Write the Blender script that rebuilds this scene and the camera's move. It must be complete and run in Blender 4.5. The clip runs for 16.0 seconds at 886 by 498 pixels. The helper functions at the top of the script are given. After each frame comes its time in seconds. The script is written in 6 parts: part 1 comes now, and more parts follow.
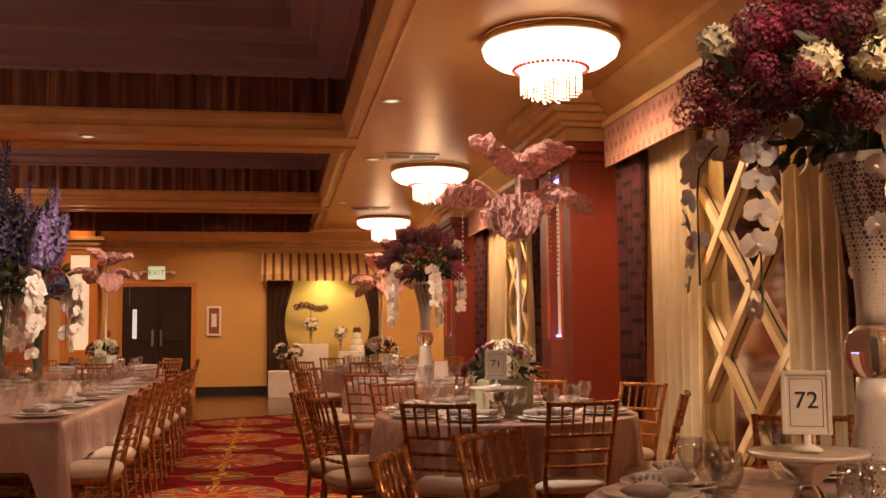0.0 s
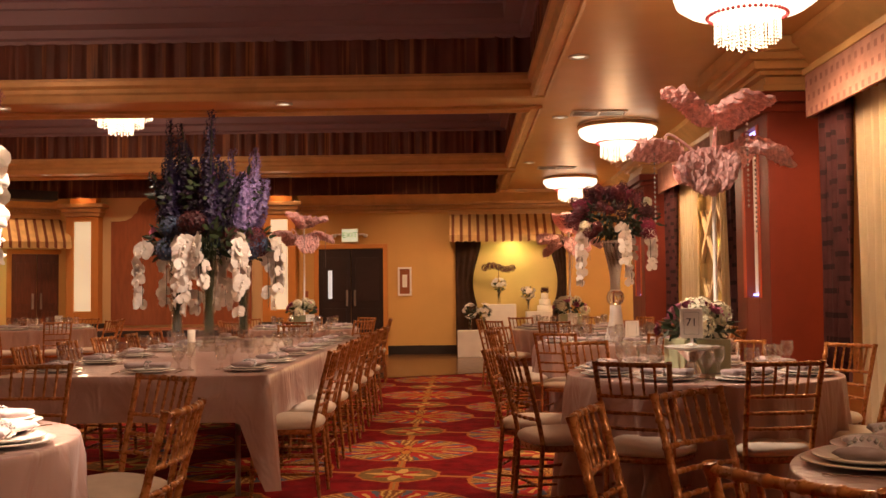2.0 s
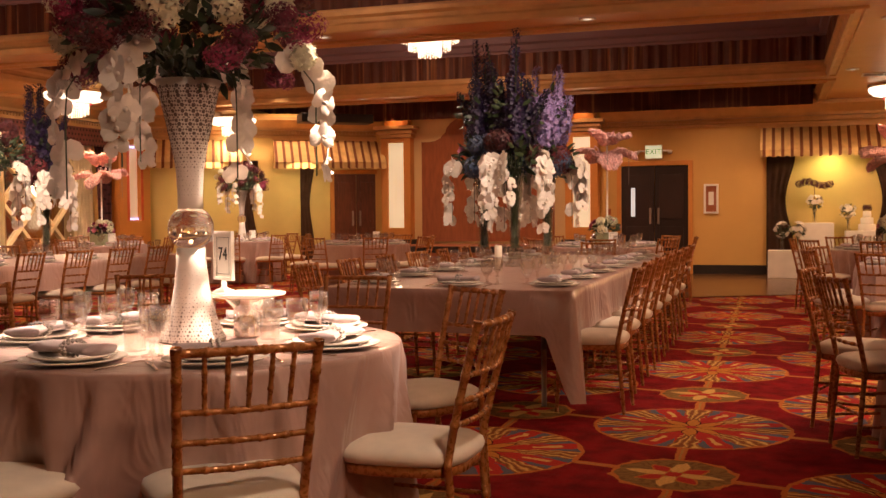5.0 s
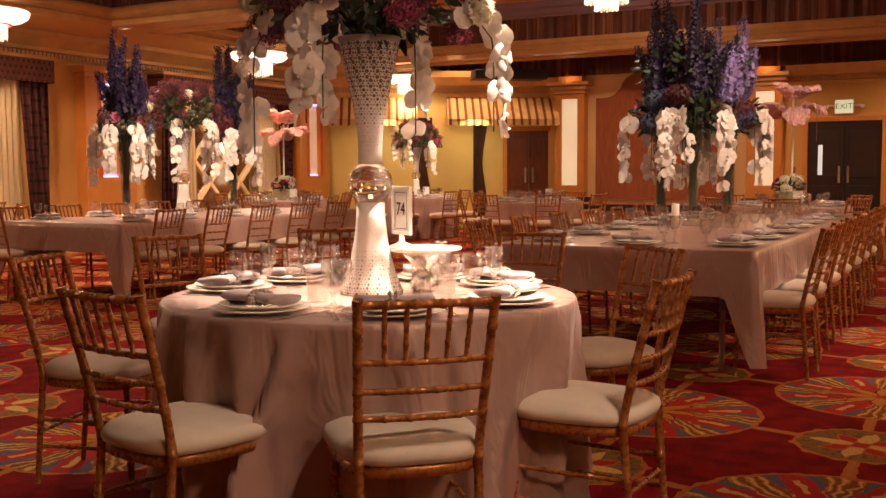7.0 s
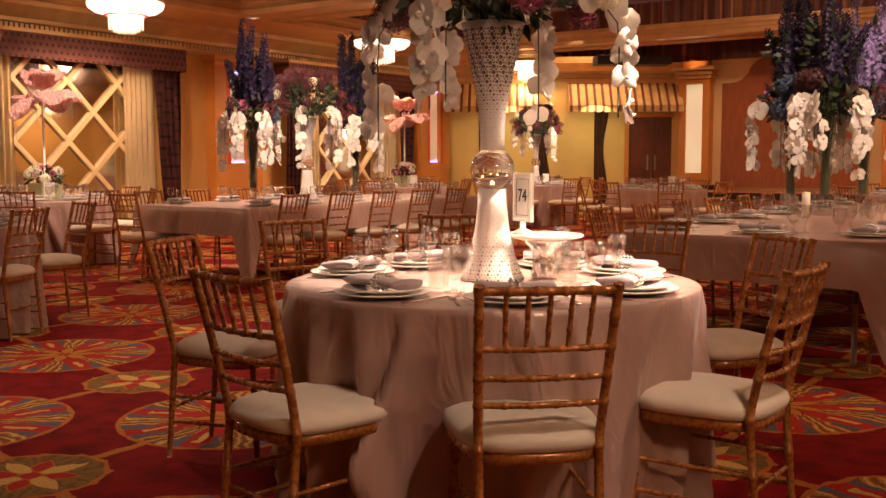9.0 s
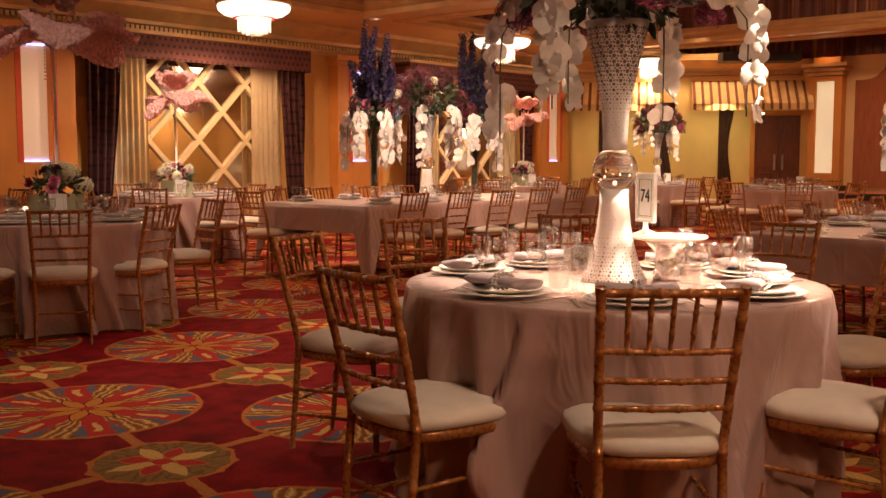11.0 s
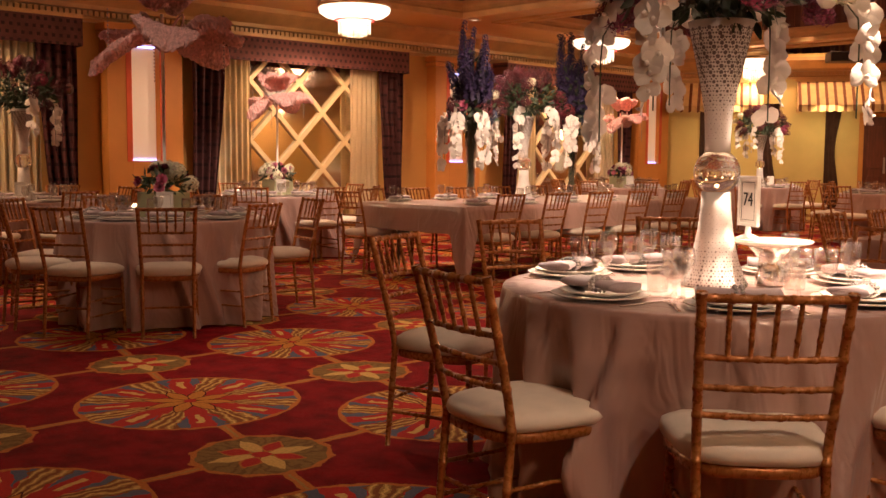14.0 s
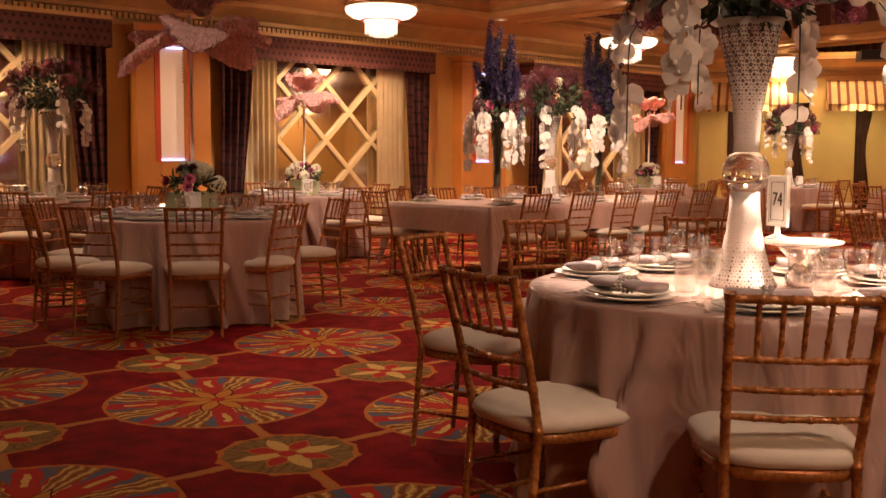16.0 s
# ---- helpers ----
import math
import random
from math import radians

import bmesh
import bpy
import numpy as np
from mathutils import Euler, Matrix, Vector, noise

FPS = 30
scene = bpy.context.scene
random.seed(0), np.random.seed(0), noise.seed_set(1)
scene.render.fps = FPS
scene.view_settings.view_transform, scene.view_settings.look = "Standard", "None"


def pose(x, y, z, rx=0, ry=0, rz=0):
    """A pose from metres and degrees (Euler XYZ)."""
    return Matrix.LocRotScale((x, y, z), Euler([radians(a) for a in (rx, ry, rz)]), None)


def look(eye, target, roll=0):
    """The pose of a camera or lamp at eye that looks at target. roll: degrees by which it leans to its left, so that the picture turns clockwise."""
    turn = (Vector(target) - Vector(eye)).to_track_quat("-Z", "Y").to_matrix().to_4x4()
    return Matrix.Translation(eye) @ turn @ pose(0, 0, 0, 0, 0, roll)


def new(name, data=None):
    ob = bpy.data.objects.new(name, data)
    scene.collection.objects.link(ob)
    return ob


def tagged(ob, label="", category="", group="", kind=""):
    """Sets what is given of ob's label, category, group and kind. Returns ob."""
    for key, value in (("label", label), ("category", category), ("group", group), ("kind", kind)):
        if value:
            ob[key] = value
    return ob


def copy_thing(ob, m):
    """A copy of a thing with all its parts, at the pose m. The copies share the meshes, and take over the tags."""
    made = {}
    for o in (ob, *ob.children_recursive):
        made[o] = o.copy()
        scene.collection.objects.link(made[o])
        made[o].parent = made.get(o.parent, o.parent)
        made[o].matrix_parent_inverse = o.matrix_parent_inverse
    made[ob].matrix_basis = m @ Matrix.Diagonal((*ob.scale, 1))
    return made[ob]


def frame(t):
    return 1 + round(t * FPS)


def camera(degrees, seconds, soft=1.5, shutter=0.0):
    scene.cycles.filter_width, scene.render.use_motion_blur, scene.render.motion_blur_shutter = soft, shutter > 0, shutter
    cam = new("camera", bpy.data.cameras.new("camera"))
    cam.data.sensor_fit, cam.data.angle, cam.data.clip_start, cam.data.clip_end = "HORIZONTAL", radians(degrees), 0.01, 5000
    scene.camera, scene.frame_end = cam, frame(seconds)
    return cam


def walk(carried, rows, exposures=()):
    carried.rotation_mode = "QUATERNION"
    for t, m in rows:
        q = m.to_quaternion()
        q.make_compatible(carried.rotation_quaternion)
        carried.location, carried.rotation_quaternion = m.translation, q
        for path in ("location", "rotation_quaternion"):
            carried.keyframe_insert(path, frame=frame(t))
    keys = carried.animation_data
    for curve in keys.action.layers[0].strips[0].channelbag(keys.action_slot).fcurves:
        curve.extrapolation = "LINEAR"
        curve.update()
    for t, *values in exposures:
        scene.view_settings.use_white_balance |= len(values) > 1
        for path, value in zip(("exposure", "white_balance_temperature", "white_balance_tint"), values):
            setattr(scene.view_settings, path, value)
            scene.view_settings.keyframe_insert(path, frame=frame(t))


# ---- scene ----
cam = camera(47.32, 16.0)
# seconds, place, heading, tilt and lean of the camera
PATH = [
    (0.0, 0.057, 0.071, 1.238, -9.36, 4.65, -0.54),
    (0.5, 0.053, 0.079, 1.237, -6.78, 4.50, -0.49),
    (1.0, 0.048, 0.076, 1.233, -4.11, 4.24, -0.59),
    (1.5, 0.037, 0.097, 1.224, -1.47, 3.66, -0.63),
    (2.0, 0.033, 0.094, 1.222, 1.16, 2.55, -0.61),
    (2.5, 0.031, 0.103, 1.219, 3.99, 1.42, -0.60),
    (3.0, 0.028, 0.099, 1.218, 7.06, 0.51, -0.59),
    (3.5, 0.024, 0.097, 1.216, 9.97, -0.07, -0.62),
    (4.0, 0.019, 0.099, 1.217, 12.76, -0.54, -0.60),
    (4.5, 0.016, 0.100, 1.215, 15.43, -1.21, -0.56),
    (7.0, -0.011, 0.109, 1.208, 27.83, -4.27, -0.25),
    (7.5, -0.015, 0.111, 1.208, 29.47, -4.57, -0.21),
    (8.0, -0.019, 0.113, 1.207, 31.04, -4.85, -0.18),
    (8.5, -0.021, 0.111, 1.206, 32.72, -4.94, -0.11),
    (9.0, -0.025, 0.111, 1.206, 34.53, -4.99, -0.08),
    (9.5, -0.026, 0.107, 1.207, 36.33, -5.05, 0.01),
    (10.0, -0.028, 0.104, 1.208, 38.17, -5.06, 0.03),
    (12.5, -0.031, 0.092, 1.209, 44.31, -5.03, 0.25),
    (13.0, -0.032, 0.094, 1.207, 45.13, -5.01, 0.33),
    (13.5, -0.033, 0.090, 1.208, 45.80, -5.02, 0.38),
    (14.0, -0.030, 0.086, 1.210, 46.56, -5.03, 0.40),
    (14.5, -0.034, 0.089, 1.209, 47.24, -5.04, 0.36),
    (15.0, -0.034, 0.088, 1.209, 47.72, -5.04, 0.39),
    (15.5, -0.033, 0.088, 1.209, 47.94, -5.04, 0.39),
    (16.0, -0.034, 0.088, 1.209, 48.04, -5.04, 0.36),
]
walk(cam, [(t, pose(x, y, z, 0, 0, yaw) @ pose(0, 0, 0, 90 + tilt) @ pose(0, 0, 0, 0, 0, lean))
           for t, x, y, z, yaw, tilt, lean in PATH])

# ---- world and lamps ----
world = bpy.data.worlds.new("world")
scene.world = world
world.use_nodes = True
world.node_tree.nodes["Background"].inputs[0].default_value = (0.9, 0.6, 0.4, 1)
world.node_tree.nodes["Background"].inputs[1].default_value = 0.003
scene.view_settings.exposure = -0.08

CEIL = 3.31          # underside of the flat soffit
FAR = 20.6           # far wall
LEFT, RIGHT = -12.4, 3.05
BACK = -6.0
HALL = -4.92         # middle line of the coffers
A, B, C = (-2.0, 3.3), (1.62, 2.6), (1.38, 5.9)      # round tables nearest the camera


def lamp(name, kind, power, color, place, target=None, size=0.1, cone=60, blend=0.5):
    data = bpy.data.lights.new(name, kind)
    data.energy, data.color = power, color
    if kind == "AREA":
        data.shape, data.size = "DISK", size
    else:
        data.shadow_soft_size = size
    if kind == "SPOT":
        data.spot_size, data.spot_blend = radians(cone), blend
    ob = new(name, data)
    ob.matrix_world = look(place, target) if target else Matrix.Translation(place)
    return ob


WARM = (1.0, 0.62, 0.30)
CHANDELIERS = [(1.97, 0.8), (1.97, 6.9), (1.97, 12.65), (1.97, 18.3),
               (-10.95, 3.0), (-10.95, 8.75), (-10.85, 14.0), (-10.7, 18.8)]
for x, y in CHANDELIERS:
    lamp("chandelier_glow", "SPOT", 165 if x > 0 else 225 if y < 18.5 else 60, (1.0, 0.60, 0.36), (x, y, CEIL - 0.50), (x, y, 0), size=0.2, cone=172, blend=0.25)
    lamp("chandelier_halo", "POINT", 9, (1.0, 0.62, 0.32), (x, y, CEIL - 0.55), size=0.12)
for y in (8.0, 14.0):
    lamp("hall_chandelier_glow", "POINT", 60, (1.0, 0.58, 0.34), (HALL, y, 3.3), size=0.3)
# pin spots in the coffers: table, watts, cone, place
SPOTS = [((-1.80, 3.42, 0.76), 4300, 18.5, (-0.25, 4.3, 4.2)), ((-1.6, 2.85, 0.45), 240, 32, (0.5, 2.1, 4.2)), ((-2.32, 3.32, 0.76), 3400, 18, (-4.0, 4.3, 4.25)), ((1.66, 2.6, 1.9), 160, 24, (0.3, 1.0, 4.2)), ((-2.0, 3.3, 2.0), 90, 24, (-0.4, 1.0, 4.3)),
         ((-7.15, 3.88, 0.8), 150, 34, (-5.2, 2.6, 4.3)), ((-7.15, 3.9, 1.1), 90, 40, (-9.3, 3.2, 4.3)),
         ((-1.9, 6.9, 0.76), 300, 34, (-0.3, 5.9, 4.3)), ((-2.1, 8.8, 1.3), 620, 40, (-0.6, 6.6, 4.3)), ((-1.9, 9.2, 0.76), 420, 40, (-3.8, 9.6, 4.3)),
         ((-7.75, 8.7, 1.4), 1250, 42, (-5.2, 6.8, 4.3)), ((-7.75, 8.4, 0.76), 1100, 46, (-9.6, 8.2, 4.3)), ((1.40, 5.9, 1.5), 950, 40, (-0.3, 5.9, 4.3)),
         ((1.45, 9.6, 1.2), 500, 40, (-0.3, 9.0, 4.3)), ((-2.2, 14.2, 1.5), 420, 40, (-1.5, 12.0, 4.3)),
         ((-10.5, 7.2, 1.4), 950, 40, (-8.6, 6.4, 4.3)), ((-10.4, 14.2, 1.4), 500, 45, (-8.6, 13.0, 4.3)), ((-9.5, 17.0, 1.2), 950, 40, (-8.0, 16.0, 4.3)),
         ((-4.6, 4.5, 0.0), 360, 52, (-5.0, 6.2, 4.3)), ((-4.3, 2.6, 0.0), 90, 50, (-5.2, 3.6, 4.3)), ((-0.2, 7.5, 0.0), 240, 46, (-0.4, 8.6, 4.3))]
for target, power, cone, place in SPOTS:
    drop = (3.8 - target[2]) / (place[2] - target[2])
    place, power, cone = (place[0], place[1], 3.8), power * (0.3 + 0.7 * drop * drop), cone * 1.08
    lamp("pin_spot", "SPOT", power, (1.0, 0.74, 0.58), place, target, size=0.05, cone=cone, blend=0.7)
# recessed downlights of the coffers
for y, power in ((2.2, 12), (8.0, 85), (14.0, 130), (18.9, 260)):
    for x in (-9.4, -6.6, -3.6, -0.9):
        lamp("coffer_downlight", "SPOT", power, (1.0, 0.56, 0.34), (x, y, 4.25), (x, y, 0), size=0.08, cone=115, blend=0.8)


# ---- materials ----
def mat(name, color, rough=0.6, metal=0.0, vary=0.25, scale=6.0, fine=60.0, bump=0.1, coat=0.0, sheen=0.0, stretch=(1, 1, 1), spec=0.5):
    m = bpy.data.materials.new(name)
    m.use_nodes = True
    nt = m.node_tree
    b = nt.nodes["Principled BSDF"]
    tc = nt.nodes.new("ShaderNodeTexCoord")
    mp = nt.nodes.new("ShaderNodeMapping")
    mp.inputs["Scale"].default_value = stretch
    nt.links.new(tc.outputs["Object"], mp.inputs[0])
    n1, n2 = nt.nodes.new("ShaderNodeTexNoise"), nt.nodes.new("ShaderNodeTexNoise")
    n1.inputs["Scale"].default_value, n2.inputs["Scale"].default_value = scale, fine
    n1.inputs["Detail"].default_value = 4
    for n in (n1, n2):
        nt.links.new(mp.outputs[0], n.inputs["Vector"])
    info = nt.nodes.new("ShaderNodeObjectInfo")
    add = nt.nodes.new("ShaderNodeMath")
    add.operation = "ADD"
    nt.links.new(n1.outputs[0], add.inputs[0])
    mul = nt.nodes.new("ShaderNodeMath")
    mul.operation, mul.inputs[1].default_value = "MULTIPLY_ADD", 0.35
    mul.inputs[2].default_value = -0.175
    nt.links.new(info.outputs["Random"], mul.inputs[0])
    nt.links.new(mul.outputs[0], add.inputs[1])
    ramp = nt.nodes.new("ShaderNodeMapRange")
    ramp.inputs["From Min"].default_value, ramp.inputs["From Max"].default_value = 0.25, 0.75
    ramp.inputs["To Min"].default_value, ramp.inputs["To Max"].default_value = 1 - vary, 1 + vary
    nt.links.new(add.outputs[0], ramp.inputs[0])
    mix = nt.nodes.new("ShaderNodeVectorMath")
    mix.operation = "SCALE"
    mix.inputs[0].default_value = color
    nt.links.new(ramp.outputs[0], mix.inputs["Scale"])
    nt.links.new(mix.outputs[0], b.inputs["Base Color"])
    rr = nt.nodes.new("ShaderNodeMapRange")
    rr.inputs["To Min"].default_value, rr.inputs["To Max"].default_value = max(rough - 0.08, 0.02), min(rough + 0.08, 1)
    nt.links.new(n2.outputs[0], rr.inputs[0])
    nt.links.new(rr.outputs[0], b.inputs["Roughness"])
    b.inputs["Metallic"].default_value = metal
    b.inputs["Coat Weight"].default_value = coat
    b.inputs["Sheen Weight"].default_value = sheen
    b.inputs["Specular IOR Level"].default_value = spec
    if bump:
        bp = nt.nodes.new("ShaderNodeBump")
        bp.inputs["Strength"].default_value, bp.inputs["Distance"].default_value = bump, 0.01
        nt.links.new(n2.outputs[0], bp.inputs["Height"])
        nt.links.new(bp.outputs[0], b.inputs["Normal"])
    return m


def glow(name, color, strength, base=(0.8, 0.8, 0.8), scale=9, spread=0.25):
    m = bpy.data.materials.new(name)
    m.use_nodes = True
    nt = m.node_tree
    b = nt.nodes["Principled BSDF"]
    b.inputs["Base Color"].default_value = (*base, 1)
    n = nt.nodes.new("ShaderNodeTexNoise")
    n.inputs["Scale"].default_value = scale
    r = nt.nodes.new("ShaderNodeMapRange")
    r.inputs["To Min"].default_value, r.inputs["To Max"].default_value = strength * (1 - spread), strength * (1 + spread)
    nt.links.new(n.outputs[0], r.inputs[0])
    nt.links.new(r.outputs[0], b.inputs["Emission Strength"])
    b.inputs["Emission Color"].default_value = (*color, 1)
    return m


def clear(name, color=(1, 1, 1), rough=0.03, ior=1.45):
    """Thin glass: clear to look through, with a mirror gloss that grows at the edges."""
    m = bpy.data.materials.new(name)
    m.use_nodes = True
    nt = m.node_tree
    nt.nodes.remove(nt.nodes["Principled BSDF"])
    tr, gl, mx, fr = (nt.nodes.new("ShaderNode" + k) for k in ("BsdfTransparent", "BsdfGlossy", "MixShader", "LayerWeight"))
    mu = nt.nodes.new("ShaderNodeMath")
    mu.operation, mu.inputs[1].default_value, mu.inputs[2].default_value = "MULTIPLY_ADD", (ior - 1) * 0.7, 0.06
    tr.inputs[0].default_value = (*color, 1)
    gl.inputs["Roughness"].default_value = rough
    fr.inputs["Blend"].default_value = 0.35
    nt.links.new(fr.outputs["Facing"], mu.inputs[0])
    nt.links.new(mu.outputs[0], mx.inputs[0])
    nt.links.new(tr.outputs[0], mx.inputs[1])
    nt.links.new(gl.outputs[0], mx.inputs[2])
    nt.links.new(mx.outputs[0], nt.nodes["Material Output"].inputs[0])
    return m


def ball_glass():
    m = bpy.data.materials.new("amber_glass_ball")
    m.use_nodes = True
    b = m.node_tree.nodes["Principled BSDF"]
    b.inputs["Base Color"].default_value = (1.0, 0.90, 0.74, 1)
    b.inputs["Roughness"].default_value = 0.02
    b.inputs["IOR"].default_value = 1.42
    b.inputs["Transmission Weight"].default_value = 0.92
    return m


def striped(name, a, b_col, per_metre, share=0.4, axis=0, rough=0.7):
    """Woven stripes along one axis of the object."""
    m = mat(name, a, rough, vary=0.2, bump=0.15)
    nt = m.node_tree
    tc = nt.nodes["Texture Coordinate"]
    sep = nt.nodes.new("ShaderNodeSeparateXYZ")
    nt.links.new(tc.outputs["Object"], sep.inputs[0])
    mu = nt.nodes.new("ShaderNodeMath")
    mu.operation, mu.inputs[1].default_value = "MULTIPLY", per_metre
    nt.links.new(sep.outputs[axis], mu.inputs[0])
    fr = nt.nodes.new("ShaderNodeMath")
    fr.operation = "FRACT"
    nt.links.new(mu.outputs[0], fr.inputs[0])
    lt = nt.nodes.new("ShaderNodeMath")
    lt.operation, lt.inputs[1].default_value = "LESS_THAN", share
    nt.links.new(fr.outputs[0], lt.inputs[0])
    mx = nt.nodes.new("ShaderNodeMix")
    mx.data_type = "RGBA"
    nt.links.new(lt.outputs[0], mx.inputs["Factor"])
    old = nt.nodes["Principled BSDF"].inputs["Base Color"].links[0].from_socket
    nt.links.new(old, mx.inputs["A"])
    mx.inputs["B"].default_value = (*b_col, 1)
    nt.links.new(mx.outputs["Result"], nt.nodes["Principled BSDF"].inputs["Base Color"])
    return m


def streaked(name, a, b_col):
    """Gathered fabric with thin, uneven upright streaks, painted as highlights of its folds."""
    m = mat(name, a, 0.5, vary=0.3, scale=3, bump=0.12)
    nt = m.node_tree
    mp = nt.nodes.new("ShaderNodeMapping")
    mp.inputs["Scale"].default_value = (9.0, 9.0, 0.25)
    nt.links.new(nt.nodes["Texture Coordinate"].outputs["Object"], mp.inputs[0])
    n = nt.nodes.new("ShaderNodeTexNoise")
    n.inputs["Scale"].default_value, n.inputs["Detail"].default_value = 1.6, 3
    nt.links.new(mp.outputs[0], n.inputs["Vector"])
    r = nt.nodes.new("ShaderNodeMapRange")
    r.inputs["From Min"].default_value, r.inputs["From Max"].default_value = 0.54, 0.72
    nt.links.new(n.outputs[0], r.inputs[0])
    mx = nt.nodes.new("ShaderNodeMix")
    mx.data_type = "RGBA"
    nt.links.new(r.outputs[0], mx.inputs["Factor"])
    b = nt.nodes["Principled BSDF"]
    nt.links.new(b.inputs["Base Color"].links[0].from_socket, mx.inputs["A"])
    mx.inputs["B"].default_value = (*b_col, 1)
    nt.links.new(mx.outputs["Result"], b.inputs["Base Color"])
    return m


class Calc:
    """Short way to write arithmetic as nodes."""

    def __init__(self, nt):
        self.nt = nt

    def __call__(self, op, a, b=0.0, c=0.0):
        n = self.nt.nodes.new("ShaderNodeMath")
        n.operation = op
        for i, v in enumerate((a, b, c)):
            if isinstance(v, (int, float)):
                n.inputs[i].default_value = v
            else:
                self.nt.links.new(v, n.inputs[i])
        return n.outputs[0]

    def mix(self, f, a, b):
        n = self.nt.nodes.new("ShaderNodeMix")
        n.data_type = "RGBA"
        for key, v in (("Factor", f), ("A", a), ("B", b)):
            if isinstance(v, tuple):
                n.inputs[key].default_value = (*v, 1)
            elif isinstance(v, (int, float)):
                n.inputs[key].default_value = v
            else:
                self.nt.links.new(v, n.inputs[key])
        return n.outputs["Result"]


def carpet_material():
    """Red hotel carpet: large and small round medallions in turn on a skew grid."""
    m = mat("carpet", (0.165, 0.0045, 0.006), 0.95, vary=0.65, scale=7, fine=420, bump=0.5, spec=0.1)
    nt = m.node_tree
    q = Calc(nt)
    bsdf = nt.nodes["Principled BSDF"]
    ground = bsdf.inputs["Base Color"].links[0].from_socket
    geo = nt.nodes.new("ShaderNodeNewGeometry")
    wob = nt.nodes.new("ShaderNodeTexNoise")
    wob.inputs["Scale"].default_value = 14
    nt.links.new(geo.outputs["Position"], wob.inputs["Vector"])
    sep = nt.nodes.new("ShaderNodeSeparateXYZ")
    nt.links.new(geo.outputs["Position"], sep.inputs[0])
    w = q("MULTIPLY", q("SUBTRACT", wob.outputs[0], 0.5), 0.035)
    X, Y = q("ADD", q("ADD", sep.outputs[0], 0.43), w), q("SUBTRACT", q("SUBTRACT", sep.outputs[1], 4.86), w)
    # grid: steps (1.02, -0.245) and (0.0, 1.083)
    u = q("DIVIDE", X, 1.02)
    v = q("DIVIDE", q("MULTIPLY_ADD", u, 0.245, Y), 1.083)

    def local(shift):
        uu = q("ADD", u, shift)
        a = q("ROUND", q("MULTIPLY", q("ADD", uu, v), 0.5))
        b = q("ROUND", q("MULTIPLY", q("SUBTRACT", uu, v), 0.5))
        du = q("SUBTRACT", uu, q("ADD", a, b))
        dv = q("SUBTRACT", v, q("SUBTRACT", a, b))
        dx = q("MULTIPLY", du, 1.02)
        dy = q("ADD", q("MULTIPLY", dv, 1.083), q("MULTIPLY", du, -0.245))
        r = q("SQRT", q("ADD", q("MULTIPLY", dx, dx), q("MULTIPLY", dy, dy)))
        return r, q("ARCTAN2", dy, dx)

    def band(x, lo, hi):
        return q("MULTIPLY", q("GREATER_THAN", x, lo), q("LESS_THAN", x, hi))

    gold, tan, cream, red, blue, dark = (0.60, 0.23, 0.04), (0.45, 0.23, 0.06), (0.72, 0.44, 0.13), (0.50, 0.035, 0.025), (0.13, 0.13, 0.17), (0.06, 0.006, 0.006)
    orange, olive = (0.55, 0.17, 0.035), (0.27, 0.15, 0.045)
    curl = nt.nodes.new("ShaderNodeTexNoise")
    curl.inputs["Scale"].default_value, curl.inputs["Detail"].default_value = 11, 2
    nt.links.new(geo.outputs["Position"], curl.inputs["Vector"])
    bend = q("SUBTRACT", curl.outputs[0], 0.5)
    rs, ts = local(0.0)
    rl, tl = local(1.0)

    def across(r, t, n, turn=0.0):
        """Distance from the nearest of n spokes."""
        part_turn = 2 * math.pi / n
        f = q("SUBTRACT", q("FRACT", q("ADD", q("DIVIDE", t, part_turn), 10.5 + turn)), 0.5)
        return q("MULTIPLY", r, q("ABSOLUTE", q("SINE", q("MULTIPLY", f, part_turn))))

    def leaf_shape(r, lat, r0, r1, width, grow=0.0):
        f = q("MAXIMUM", q("SINE", q("MULTIPLY", q("MINIMUM", q("MAXIMUM", q("DIVIDE", q("SUBTRACT", r, r0), r1 - r0), 0.0), 1.0), math.pi)), 0.0)
        return q("MULTIPLY", q("LESS_THAN", lat, q("MULTIPLY_ADD", f, width, grow)), band(r, r0 - grow, r1 + grow))

    col = ground
    # links between the medallions
    ku = q("ABSOLUTE", q("SUBTRACT", q("FRACT", q("ADD", u, 0.5)), 0.5))
    kv = q("ABSOLUTE", q("SUBTRACT", q("FRACT", q("ADD", v, 0.5)), 0.5))
    near = q("MINIMUM", ku, kv)
    col = q.mix(q("LESS_THAN", near, 0.026), col, orange)
    col = q.mix(q("LESS_THAN", near, 0.007), col, tan)
    # large medallion: eight feathers, red wedges between, blue towards the rim
    lobe = q("COSINE", q("MULTIPLY_ADD", bend, 1.3, q("MULTIPLY", tl, 8.0)))
    inner = q.mix(q("LESS_THAN", q("ABSOLUTE", q("ADD", lobe, 0.12)), q("MULTIPLY", q("SUBTRACT", rl, 0.30), 2.7)), red, blue)
    stroke = q("SINE", q("ADD", q("MULTIPLY", tl, 56.0), q("MULTIPLY_ADD", bend, 11.0, q("MULTIPLY", rl, 16.0))))
    feather = q.mix(q("GREATER_THAN", stroke, -0.25), (0.26, 0.085, 0.025), tan)
    feather = q.mix(q("GREATER_THAN", stroke, 0.72), feather, cream)
    edge = q("MULTIPLY_ADD", q("SINE", q("MULTIPLY_ADD", rl, 60.0, q("MULTIPLY", bend, 12.0))), 0.16, 0.26)
